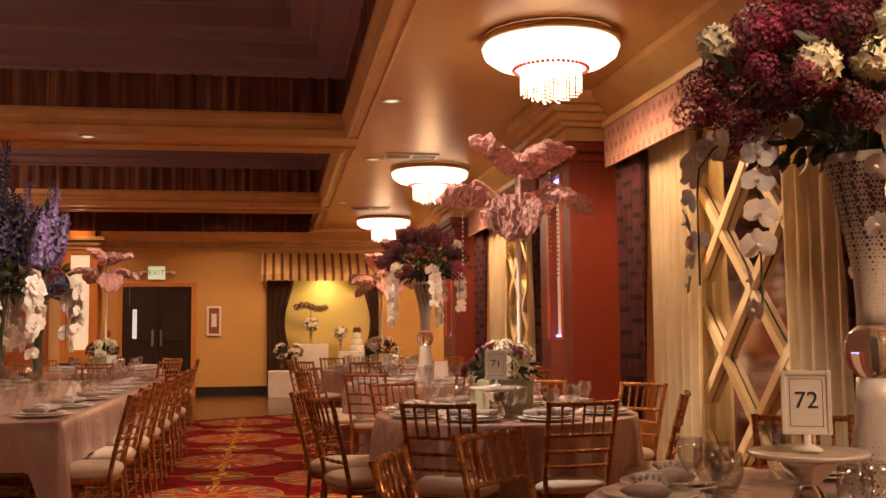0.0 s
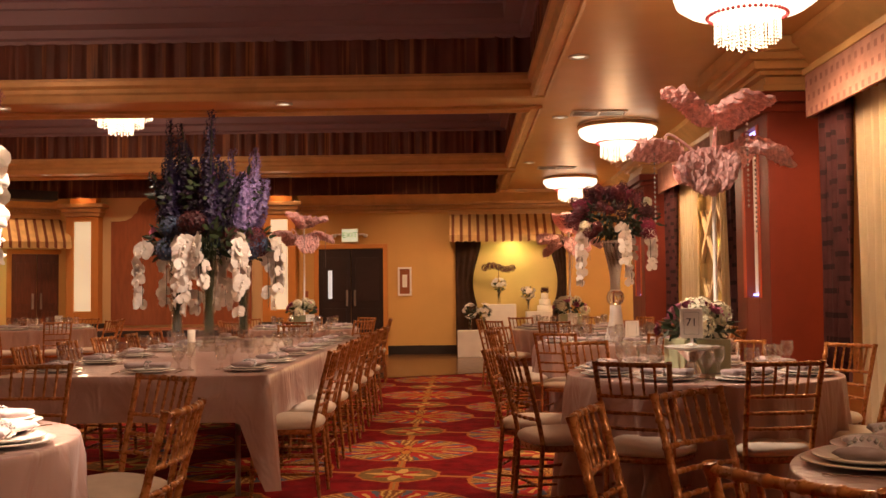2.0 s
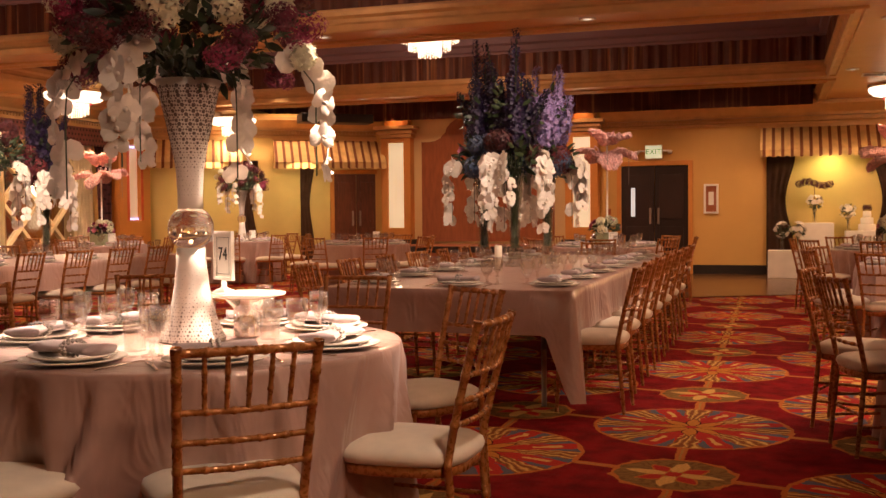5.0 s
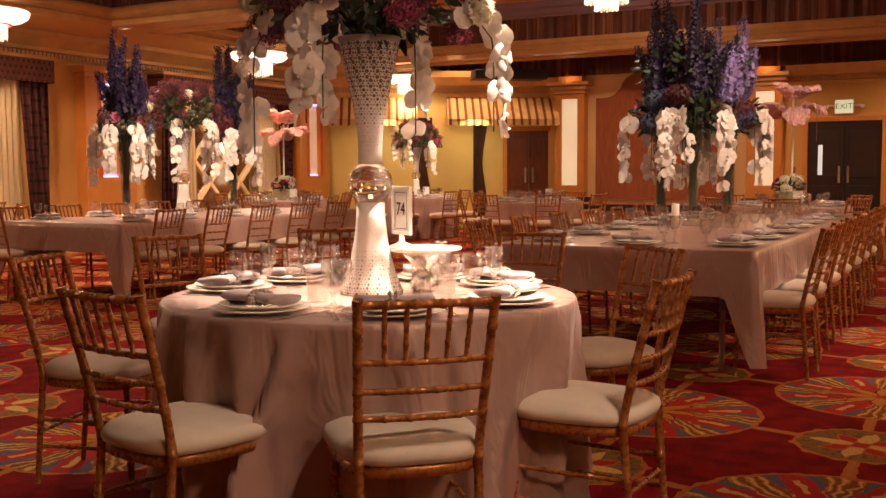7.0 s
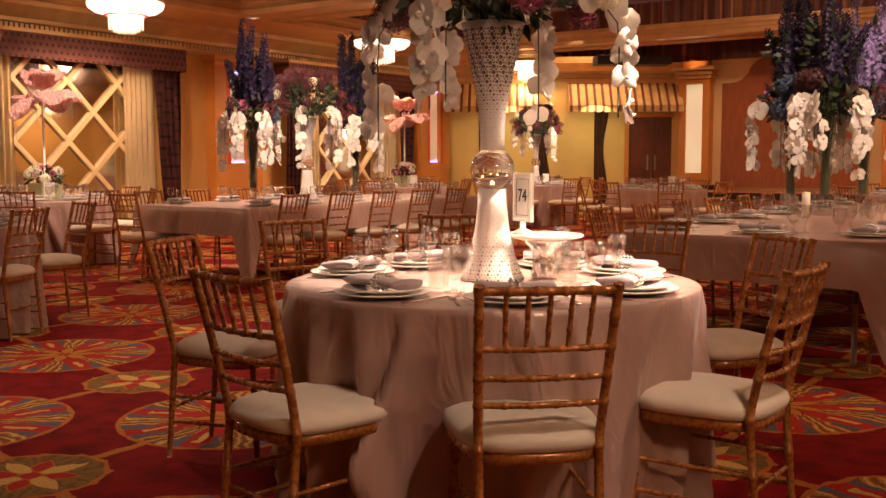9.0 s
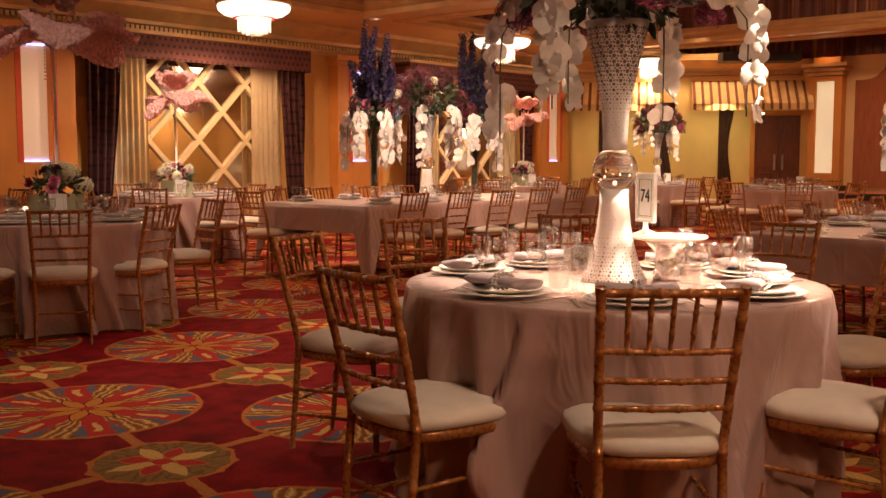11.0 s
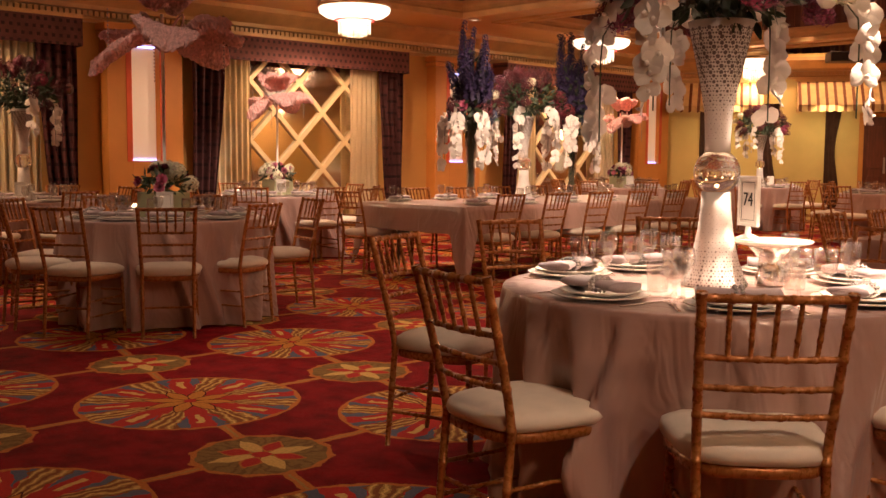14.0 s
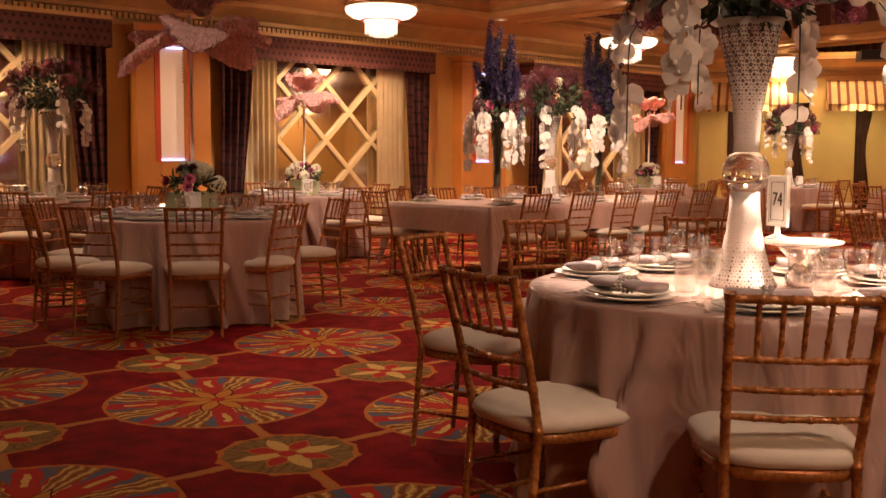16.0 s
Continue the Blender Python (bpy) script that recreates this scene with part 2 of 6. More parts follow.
    inner = q.mix(q("MULTIPLY", q("GREATER_THAN", lobe, edge), q("GREATER_THAN", rl, 0.20)), inner, feather)
    inner = q.mix(q("MULTIPLY", q("LESS_THAN", lobe, -0.94), band(rl, 0.29, 0.45)), inner, cream)
    lat = across(rl, tl, 8)
    inner = q.mix(leaf_shape(rl, lat, 0.02, 0.235, 0.038, 0.007), inner, dark)
    inner = q.mix(leaf_shape(rl, lat, 0.02, 0.235, 0.037), inner, gold)
    inner = q.mix(q("LESS_THAN", rl, 0.032), inner, red)
    rim = q("MULTIPLY_ADD", q("SINE", q("MULTIPLY", tl, 16.0)), 0.007, 0.527)
    inner = q.mix(q("GREATER_THAN", rl, rim), inner, orange)
    col = q.mix(q("LESS_THAN", rl, 0.55), col, inner)
    # small medallion: four long petals and four short red ones
    small = q.mix(q("GREATER_THAN", q("SINE", q("MULTIPLY_ADD", bend, 20.0, q("MULTIPLY", ts, 26.0))), 0.5), olive, (0.20, 0.10, 0.03))
    lat = across(rs, ts, 4, 0.12)
    lat2 = across(rs, ts, 4, 0.62)
    small = q.mix(leaf_shape(rs, lat2, 0.05, 0.185, 0.040, 0.010), small, orange)
    small = q.mix(leaf_shape(rs, lat2, 0.05, 0.185, 0.036), small, red)
    small = q.mix(leaf_shape(rs, lat, 0.01, 0.235, 0.040), small, cream)
    small = q.mix(q("LESS_THAN", rs, 0.042), small, red)
    rim = q("MULTIPLY_ADD", q("SINE", q("MULTIPLY", ts, 12.0)), 0.006, 0.268)
    small = q.mix(q("GREATER_THAN", rs, rim), small, orange)
    outer = q("MULTIPLY_ADD", q("POWER", q("ABSOLUTE", q("SINE", q("MULTIPLY", ts, 6.0))), 8.0), 0.018, 0.287)
    col = q.mix(q("LESS_THAN", rs, outer), col, small)
    # pile: slight unevenness everywhere
    pile = nt.nodes.new("ShaderNodeTexNoise")
    pile.inputs["Scale"].default_value = 90
    nt.links.new(geo.outputs["Position"], pile.inputs["Vector"])
    sc = nt.nodes.new("ShaderNodeVectorMath")
    sc.operation = "SCALE"
    nt.links.new(col, sc.inputs[0])
    nt.links.new(q("MULTIPLY_ADD", pile.outputs[0], 0.9, 0.55), sc.inputs["Scale"])
    nt.links.new(sc.outputs[0], bsdf.inputs["Base Color"])
    return m


M = dict(
    carpet=carpet_material(),
    parquet=mat("parquet", (0.13, 0.055, 0.022), 0.22, vary=0.3, scale=3, fine=30, bump=0.03, stretch=(1, 6, 1)),
    wall=mat("ochre_wall", (0.66, 0.39, 0.115), 0.75, vary=0.08, scale=1.2, fine=40, bump=0.06),
    pale=mat("pale_wall", (0.75, 0.56, 0.28), 0.75, vary=0.08, scale=1.2, fine=40, bump=0.06),
    yellow=mat("yellow_niche", (0.66, 0.49, 0.17), 0.75, vary=0.08, scale=2, bump=0.05),
    soffit=mat("gold_ceiling", (0.62, 0.36, 0.13), 0.36, metal=0.2, vary=0.10, scale=1.0, fine=5, bump=0.0),
    coffer=mat("coffer_top", (0.24, 0.155, 0.185), 0.7, vary=0.1, scale=1, bump=0.04),
    trim=mat("gilt_trim", (0.60, 0.36, 0.14), 0.4, metal=0.15, vary=0.15, scale=4, bump=0.08),
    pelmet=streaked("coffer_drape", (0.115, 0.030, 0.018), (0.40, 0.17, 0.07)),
    # red of the right piers holds a coloured uplight within the base colour
    redcol=mat("red_uplit_pilaster", (0.20, 0.026, 0.009), 0.5, vary=0.15, scale=3, bump=0.05),
    orangecol=mat("orange_pilaster", (0.58, 0.24, 0.05), 0.55, vary=0.12, scale=2, bump=0.05),
    wood=mat("dark_wood", (0.13, 0.035, 0.015), 0.35, vary=0.3, scale=4, fine=50, bump=0.06, stretch=(6, 6, 1)),
    panel=mat("reddish_panel", (0.30, 0.09, 0.03), 0.45, vary=0.2, scale=3, fine=40, bump=0.05, stretch=(5, 5, 1)),
    black=mat("dark_base", (0.02, 0.013, 0.010), 0.5, vary=0.3, bump=0.03),
    drape=mat("plum_drape", (0.075, 0.022, 0.024), 0.8, vary=0.4, scale=8, fine=90, bump=0.2, sheen=0.2),
    brown=mat("brown_drape", (0.085, 0.035, 0.018), 0.8, vary=0.3, scale=6, bump=0.2),
    sheer=mat("cream_sheer", (0.80, 0.68, 0.44), 0.8, vary=0.08, scale=4, fine=120, bump=0.1, sheen=0.2),
    lattice=mat("cream_lattice", (0.74, 0.60, 0.34), 0.5, vary=0.06, scale=8, bump=0.05),
    mirror=mat("mirror", (0.72, 0.68, 0.63), 0.04, metal=1.0, vary=0.04, scale=1.5, bump=0),
    awning=striped("striped_awning", (0.66, 0.44, 0.17), (0.20, 0.065, 0.02), 6.0, 0.34, 0),
    gold=mat("gold_chair", (0.37, 0.14, 0.036), 0.28, metal=0.3, vary=0.12, scale=9, fine=60, bump=0.0),
    ivory=mat("ivory_cushion", (0.70, 0.60, 0.47), 0.75, vary=0.08, scale=12, fine=300, bump=0.12, sheen=0.2),
    cloth=mat("satin_cloth", (0.40, 0.245, 0.20), 0.33, vary=0.10, scale=3, fine=350, bump=0.08, sheen=0.1, spec=0.8, coat=0.35),
    plate=mat("ivory_china", (0.74, 0.68, 0.60), 0.18, vary=0.04, bump=0, coat=0.3),
    silver=mat("silver", (0.75, 0.70, 0.64), 0.18, metal=1.0, vary=0.08, bump=0.02),
    napkin=mat("taupe_napkin", (0.36, 0.27, 0.26), 0.6, vary=0.15, scale=20, fine=300, bump=0.12, sheen=0.3),
    white=mat("white_paint", (0.80, 0.76, 0.68), 0.5, vary=0.06, bump=0.03),
    paper=mat("card_paper", (0.82, 0.79, 0.72), 0.7, vary=0.03, bump=0.03),
    ink=mat("black_ink", (0.02, 0.02, 0.02), 0.6, bump=0),
    vase=mat("white_lace_vase", (0.62, 0.57, 0.51), 0.35, vary=0.05, scale=20, bump=0.1),
    laceshade=mat("lace_shade", (0.10, 0.07, 0.06), 0.6, bump=0),
    box=mat("sage_box", (0.36, 0.38, 0.22), 0.5, vary=0.1, bump=0.05),
    leaf=mat("leaf", (0.028, 0.044, 0.016), 0.5, vary=0.5, scale=12, bump=0.1),
    lilac=mat("magenta_lilac", (0.19, 0.013, 0.045), 0.6, vary=0.6, scale=18, bump=0.2),
    burgundy=mat("burgundy_bloom", (0.09, 0.009, 0.013), 0.6, vary=0.6, scale=18, bump=0.2),
    pinkbloom=mat("pink_bloom", (0.55, 0.16, 0.26), 0.6, vary=0.4, scale=15, bump=0.1),
    orchid=mat("white_orchid", (0.80, 0.74, 0.66), 0.5, vary=0.08, scale=20, bump=0.06),
    cream=mat("cream_bloom", (0.72, 0.68, 0.48), 0.6, vary=0.2, scale=20, bump=0.1),
    blue=mat("blue_hydrangea", (0.055, 0.085, 0.16), 0.6, vary=0.4, scale=18, bump=0.1),
    violet=mat("violet_delphinium", (0.017, 0.007, 0.036), 0.6, vary=0.6, scale=18, bump=0.1),
    paleviolet=mat("pale_delphinium", (0.30, 0.22, 0.44), 0.6, vary=0.5, scale=18, bump=0.1),
    # strong fine mottling puts the shade of crevices into the petal colour
    rose=mat("pink_carnations", (0.78, 0.47, 0.42), 0.9, vary=0.45, scale=40, fine=130, bump=1.0),
    glass=clear("glass", (0.96, 0.95, 0.93), 0.05, 1.7),
    water=clear("vase_glass", (0.90, 0.90, 0.86), 0.03, 1.5),
    amber=ball_glass(),
    bowl=glow("chandelier_crystal", (1.0, 0.82, 0.62), 2.2, scale=60, spread=0.5),
    # strands glow unevenly of their own, for the glitter of light in crystal
    beads=glow("self_lit_strands", (1.0, 0.80, 0.55), 1.5, scale=70, spread=0.9),
    pinkbead=mat("pink_beads", (0.75, 0.12, 0.14), 0.3, vary=0.2, bump=0.1),
    bead=mat("clear_beads", (0.8, 0.75, 0.7), 0.1, metal=0.6, bump=0),
    sconce=glow("lit_panel", (1.0, 0.76, 0.42), 0.48, scale=3, spread=0.6),
    mosaic=glow("lit_mosaic", (1.0, 0.52, 0.28), 0.30, scale=55, spread=0.7),
    redlit=mat("red_reveal", (0.62, 0.09, 0.025), 0.5, vary=0.1, bump=0.03),
    led=glow("blue_led", (0.30, 0.35, 1.0), 3.5),
    exit=glow("exit_face", (0.85, 0.95, 0.55), 0.55),
    green=mat("green_letters", (0.03, 0.22, 0.08), 0.6, bump=0),
    downlight=glow("downlight_lens", (1.0, 0.85, 0.6), 1.2),
    metal=mat("grey_metal", (0.35, 0.30, 0.25), 0.4, metal=0.7, bump=0.02),
    candle=mat("ivory_candle", (0.80, 0.72, 0.58), 0.5, vary=0.04, bump=0.02),
)

# soft crinkles in the satin
nt = M["cloth"].node_tree
crease, fold, bump2 = (nt.nodes.new("ShaderNode" + k) for k in ("TexNoise", "Mapping", "Bump"))
fold.inputs["Scale"].default_value = (1.0, 1.0, 0.45)
fold.inputs["Rotation"].default_value = (0.5, 0.3, 0.0)
crease.inputs["Scale"].default_value, crease.inputs["Detail"].default_value, crease.inputs["Distortion"].default_value = 7.0, 2.0, 1.2
bump2.inputs["Strength"].default_value, bump2.inputs["Distance"].default_value = 0.6, 0.035
nt.links.new(nt.nodes["Texture Coordinate"].outputs["Object"], fold.inputs[0])
nt.links.new(fold.outputs[0], crease.inputs["Vector"])
nt.links.new(crease.outputs[0], bump2.inputs["Height"])
nt.links.new(nt.nodes["Bump"].outputs[0], bump2.inputs["Normal"])
nt.links.new(bump2.outputs[0], nt.nodes["Principled BSDF"].inputs["Normal"])

# carnation petals let some light through
nt = M["rose"].node_tree
thin, both = nt.nodes.new("ShaderNodeBsdfTranslucent"), nt.nodes.new("ShaderNodeMixShader")
thin.inputs[0].default_value = (0.80, 0.52, 0.48, 1)
both.inputs[0].default_value = 0.3
nt.links.new(nt.nodes["Principled BSDF"].outputs[0], both.inputs[1])
nt.links.new(thin.outputs[0], both.inputs[2])
nt.links.new(both.outputs[0], nt.nodes["Material Output"].inputs[0])


# ---- mesh helpers ----
def thing(name, label="", category="", group="", kind="", at=None):
    ob = new(name)
    ob.empty_display_size = 0.1
    if at is not None:
        ob.matrix_world = at
    return tagged(ob, label, category, group, kind)


def part(name, bm, material, parent=None, label="", smooth=True):
    me = bpy.data.meshes.new(name)
    if smooth:
        for f in bm.faces:
            f.smooth = True
    bm.normal_update()
    bm.to_mesh(me)
    bm.free()
    for x in (material if isinstance(material, (list, tuple)) else [material]):
        me.materials.append(x)
    ob = new(name, me)
    ob.parent = parent
    if label:
        ob["label"] = label
    return ob


def setting(name, bm, material, label, category, smooth=False):
    return tagged(part(name, bm, material, None, "", smooth), label, category, kind="structure")


def box(bm, x0, x1, y0, y1, z0, z1, bevel=0.0, mi=0):
    vs = [bm.verts.new((x, y, z)) for z in (z0, z1) for y in (y0, y1) for x in (x0, x1)]
    fs = [bm.faces.new([vs[i] for i in q]) for q in ((0, 2, 3, 1), (4, 5, 7, 6), (0, 1, 5, 4), (2, 6, 7, 3), (0, 4, 6, 2), (1, 3, 7, 5))]
    for f in fs:
        f.material_index = mi
    if bevel:
        es = list({e for f in fs for e in f.edges})
        bmesh.ops.bevel(bm, geom=es, offset=bevel, segments=2, affect="EDGES", profile=0.6)
    return bm


def cuboid(*a, **k):
    return box(bmesh.new(), *a, **k)


def lathe(profile, seg=24, bm=None, cx=0.0, cy=0.0, mi=0):
    bm = bm or bmesh.new()
    rings = []
    for r, z in profile:
        if r < 1e-5:
            rings.append([bm.verts.new((cx, cy, z))])
        else:
            rings.append([bm.verts.new((cx + r * math.cos(2 * math.pi * i / seg), cy + r * math.sin(2 * math.pi * i / seg), z)) for i in range(seg)])
    for a, b in zip(rings, rings[1:]):
        for i in range(seg):
            j = (i + 1) % seg
            if len(a) == 1 and len(b) == 1:
                continue
            q = [a[0], b[j], b[i]] if len(a) == 1 else [a[i], a[j], b[0]] if len(b) == 1 else [a[i], a[j], b[j], b[i]]
            bm.faces.new(q).material_index = mi
    return bm


def tube(points, radii, seg=8, bm=None, mi=0):
    """A round bar through points, with one radius or one per point."""
    bm = bm or bmesh.new()
    pts = [Vector(p) for p in points]
    if isinstance(radii, (int, float)):
        radii = [radii] * len(pts)
    rings = []
    for i, p in enumerate(pts):
        d = (pts[min(i + 1, len(pts) - 1)] - pts[max(i - 1, 0)]).normalized()
        side = d.cross(Vector((0, 0, 1)) if abs(d.z) < 0.9 else Vector((0, 1, 0))).normalized()
        up = side.cross(d)
        rad = float(radii[i])
        rings.append([bm.verts.new(p + rad * (math.cos(a) * side + math.sin(a) * up)) for a in [2 * math.pi * k / seg for k in range(seg)]])
    for a, b in zip(rings, rings[1:]):
        for k in range(seg):
            bm.faces.new((a[k], a[(k + 1) % seg], b[(k + 1) % seg], b[k])).material_index = mi
    bm.faces.new(rings[0]).material_index = mi
    bm.faces.new(rings[-1][::-1]).material_index = mi
    return bm


def bamboo(a, b, r=0.011, knots=2, seg=8, bm=None):
    """A turned bar with raised rings, as on a bamboo-style chair."""
    a, b = Vector(a), Vector(b)
    pts, radii = [a], [r]
    n = (b - a).length
    for k in range(1, knots + 1):
        c = k / (knots + 1)
        for off, m in ((-0.0075, 1.0), (-0.005, 1.22), (0.005, 1.22), (0.0075, 1.0)):
            pts.append(a.lerp(b, c + off / n))
            radii.append(r * m)
    pts.append(b)
    radii.append(r)
    return tube(pts, radii, seg, bm)


def ribbon(path, z0, z1, thick=0.0, bm=None, mi=0):
    """A hanging sheet along a plan path."""
    bm = bm or bmesh.new()
    rows = []
    zs = [z1 + (z0 - z1) * i / 4 for i in range(5)]
    for z in zs:
        rows.append([bm.verts.new((x, y, z)) for x, y in path])
    for a, b in zip(rows, rows[1:]):
        for i in range(len(path) - 1):
            bm.faces.new((a[i], b[i], b[i + 1], a[i + 1])).material_index = mi
    if thick:
        bmesh.ops.solidify(bm, geom=bm.faces[:], thickness=thick)
    return bm


# ---- the room ----
setting("floor", cuboid(LEFT - 0.2, RIGHT + 0.2, BACK - 0.2, FAR + 0.2, -0.2, 0.0), M["carpet"], "red hotel carpet with gold round medallions", "carpet")
bm = bmesh.new()
cor = [(-3.3, 13.75), (RIGHT, 17.15), (RIGHT, FAR), (-3.3, FAR)]
lo, hi = [bm.verts.new((x, y, 0.001)) for x, y in cor], [bm.verts.new((x, y, 0.012)) for x, y in cor]
bm.faces.new(hi)
for i in range(4):
    bm.faces.new((lo[i], lo[(i + 1) % 4], hi[(i + 1) % 4], hi[i]))
setting("dance_floor", bm, M["parquet"], "polished dark brown parquet dance floor", "floor")
setting("wall_far", cuboid(-8.4, RIGHT + 0.2, FAR, FAR + 0.2, 0, 4.6), M["wall"], "ochre yellow painted end wall", "wall")
setting("wall_right", cuboid(RIGHT, RIGHT + 0.2, BACK, FAR, 0, 4.6), M["wall"], "ochre painted side wall with mirror windows", "wall")
setting("wall_left", cuboid(LEFT - 0.2, LEFT, BACK, FAR + 0.2, 0, 4.6), M["wall"], "orange ochre side wall with mirror windows", "wall")
setting("wall_back", cuboid(LEFT, RIGHT, BACK - 0.2, BACK, 0, 4.6), M["wall"], "ochre painted back wall", "wall")


def place_wall(p, q):
    """Pose of a local frame: x runs from p to q, y points into the wall."""
    d = Vector((q[0] - p[0], q[1] - p[1], 0))
    return Matrix.Translation((p[0], p[1], 0)) @ Matrix.Rotation(math.atan2(d.y, d.x), 4, "Z"), d.length


# angled corner wall between the left side wall and the end wall
DIAG, DLEN = place_wall((LEFT, 18.15), (-7.98, FAR + 0.2))
ob = setting("wall_corner", cuboid(0, DLEN, 0, 0.15, 0, 3.4), M["yellow"], "yellow angled corner wall", "wall")
ob.matrix_world = DIAG

# soffit with coffers
BAYS = [(-5.5, -1.2), (-0.4, 4.62), (5.5, 10.55), (11.44, 16.54), (17.37, 20.3)]
CX0, CX1 = -10.7, 0.79
bm = bmesh.new()
box(bm, CX1, RIGHT, BACK, FAR, CEIL, CEIL + 0.1)
box(bm, LEFT, CX0, BACK, FAR, CEIL, CEIL + 0.1)
last = BACK
for y0, y1 in BAYS:
    box(bm, CX0, CX1, last, y0, CEIL, CEIL + 0.1)
    last = y1
box(bm, CX0, CX1, last, FAR, CEIL, CEIL + 0.1)
setting("ceiling", bm, M["soffit"], "glossy gold painted ceiling soffit with coffers", "ceiling")
bm = bmesh.new()
box(bm, LEFT, RIGHT, BACK, FAR, 4.6, 4.75)
setting("ceiling_upper", bm, M["coffer"], "dim mauve upper ceiling inside coffers", "ceiling")


def frame_ring(bm, x0, x1, y0, y1, steps):
    """Stepped moulding inside a rectangle: each step is (inset from the edge, z)."""
    rings = []
    for inset, z in steps:
        rings.append([bm.verts.new(p) for p in ((x0 + inset, y0 + inset, z), (x1 - inset, y0 + inset, z), (x1 - inset, y1 - inset, z), (x0 + inset, y1 - inset, z))])
    for a, b in zip(rings, rings[1:]):
        for i in range(4):
            bm.faces.new((a[i], a[(i + 1) % 4], b[(i + 1) % 4], b[i]))
    return bm


for y0, y1 in BAYS:
    ob = setting("coffer_moulding", frame_ring(bmesh.new(), CX0, CX1, y0, y1,
            [(-0.14, CEIL), (-0.14, CEIL - 0.03), (-0.11, CEIL - 0.035), (-0.10, CEIL - 0.015), (-0.02, CEIL - 0.02), (0.0, CEIL - 0.05), (0.03, CEIL - 0.05), (0.05, CEIL + 0.02), (0.03, CEIL + 0.05), (0.03, CEIL + 0.09), (0.07, CEIL + 0.12), (0.075, CEIL + 0.17), (0.05, CEIL + 0.18), (0.05, CEIL + 0.20), (-0.02, CEIL + 0.205)]),
            M["trim"], "gilt stepped moulding round a ceiling coffer", "moulding")
    setting("coffer_crown", frame_ring(bmesh.new(), CX0, CX1, y0, y1,
            [(-0.02, 3.88), (0.05, 3.88), (0.06, 3.91), (0.14, 3.92), (0.15, 4.00), (0.32, 4.01), (0.33, 4.16), (0.40, 4.16), (0.42, 4.22), (0.60, 4.23), (0.61, 4.42), (0.66, 4.43), (0.67, 4.598)]),
            M["coffer"], "mauve stepped crown inside a coffer", "moulding")
    # gathered fabric on the four coffer walls
    for side in range(4):
        L = (CX1 - CX0) if side % 2 == 0 else (y1 - y0)
        n = int(L / 0.025)
        path = [(L * i / n, (0.016 + 0.006 * math.sin(i * 0.13)) * math.sin(2 * math.pi * L * i / n / 0.2 + 1.3 * math.sin(i * 0.11) + 0.8 * math.sin(i * 0.047)) + 0.005 * math.sin(i * 1.7)) for i in range(n + 1)]
        ob = setting("coffer_drape", ribbon(path, CEIL + 0.20, 3.9), M["pelmet"], "dark brown gathered fabric with painted fold highlights lining a coffer", "drape", smooth=True)
        ob.matrix_world = (pose(CX1, y1 - 0.03, 0, 0, 0, 180), pose(CX0 + 0.03, y1, 0, 0, 0, -90), pose(CX0, y0 + 0.03, 0), pose(CX1 - 0.03, y0, 0, 0, 0, 90))[side]
    bm = bmesh.new()
    box(bm, CX0 - 0.06, CX1 + 0.06, y1 + 0.02, y1 + 0.08, CEIL + 0.1, 4.6)
    box(bm, CX0 - 0.06, CX1 + 0.06, y0 - 0.08, y0 - 0.02, CEIL + 0.1, 4.6)
    box(bm, CX0 - 0.06, CX0 - 0.02, y0 - 0.02, y1 + 0.02, CEIL + 0.1, 4.6)
    box(bm, CX1 + 0.02, CX1 + 0.06, y0 - 0.02, y1 + 0.02, CEIL + 0.1, 4.6)
    setting("coffer_wall", bm, M["coffer"], "plain wall behind the coffer fabric", "wall")


# the end coffer's fabric hangs down to the cornice
n = 420
path = [((CX1 - CX0 - 0.2) * i / n, 0.016 * math.sin(i * 0.86 + 1.3 * math.sin(i * 0.11))) for i in range(n + 1)]
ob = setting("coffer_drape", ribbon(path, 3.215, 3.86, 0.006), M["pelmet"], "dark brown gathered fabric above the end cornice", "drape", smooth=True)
ob.matrix_world = pose(CX1 - 0.1, 20.17, 0, 0, 0, 180)


def cornice(name, length, m, z0=2.89, depth=0.32):
    """Stepped cornice with a row of dentils; local y points into the wall."""
    top = CEIL - 0.005
    prof = [(0.0, z0), (-0.05, z0), (-0.06, z0 + 0.04), (-0.03, z0 + 0.06), (-0.05, z0 + 0.14), (-0.13, z0 + 0.15), (-0.14, z0 + 0.20), (-0.18, z0 + 0.24), (-0.26, z0 + 0.31), (-depth, z0 + 0.35), (-depth, top), (0.0, top)]
    bm = bmesh.new()
    rows = [[bm.verts.new((x, y, z)) for y, z in prof] for x in (0, length)]
    for i in range(len(prof) - 1):
        bm.faces.new((rows[0][i], rows[1][i], rows[1][i + 1], rows[0][i + 1]))
    bm.faces.new(rows[0][::-1])
    bm.faces.new(rows[1])
    ob = setting(name, bm, M["trim"], "gilt moulded cornice with dentils", "cornice")
    ob.matrix_world = m
    n = int(length / 0.075)
    bm = bmesh.new()
    for i in range(n):
        x = (i + 0.5) * length / n
        box(bm, x - 0.026, x + 0.026, -0.10, -0.04, z0 + 0.075, z0 + 0.135)
    d = part("dentils", bm, M["trim"], ob, "", False)
    d["kind"] = "stuff"
    return ob


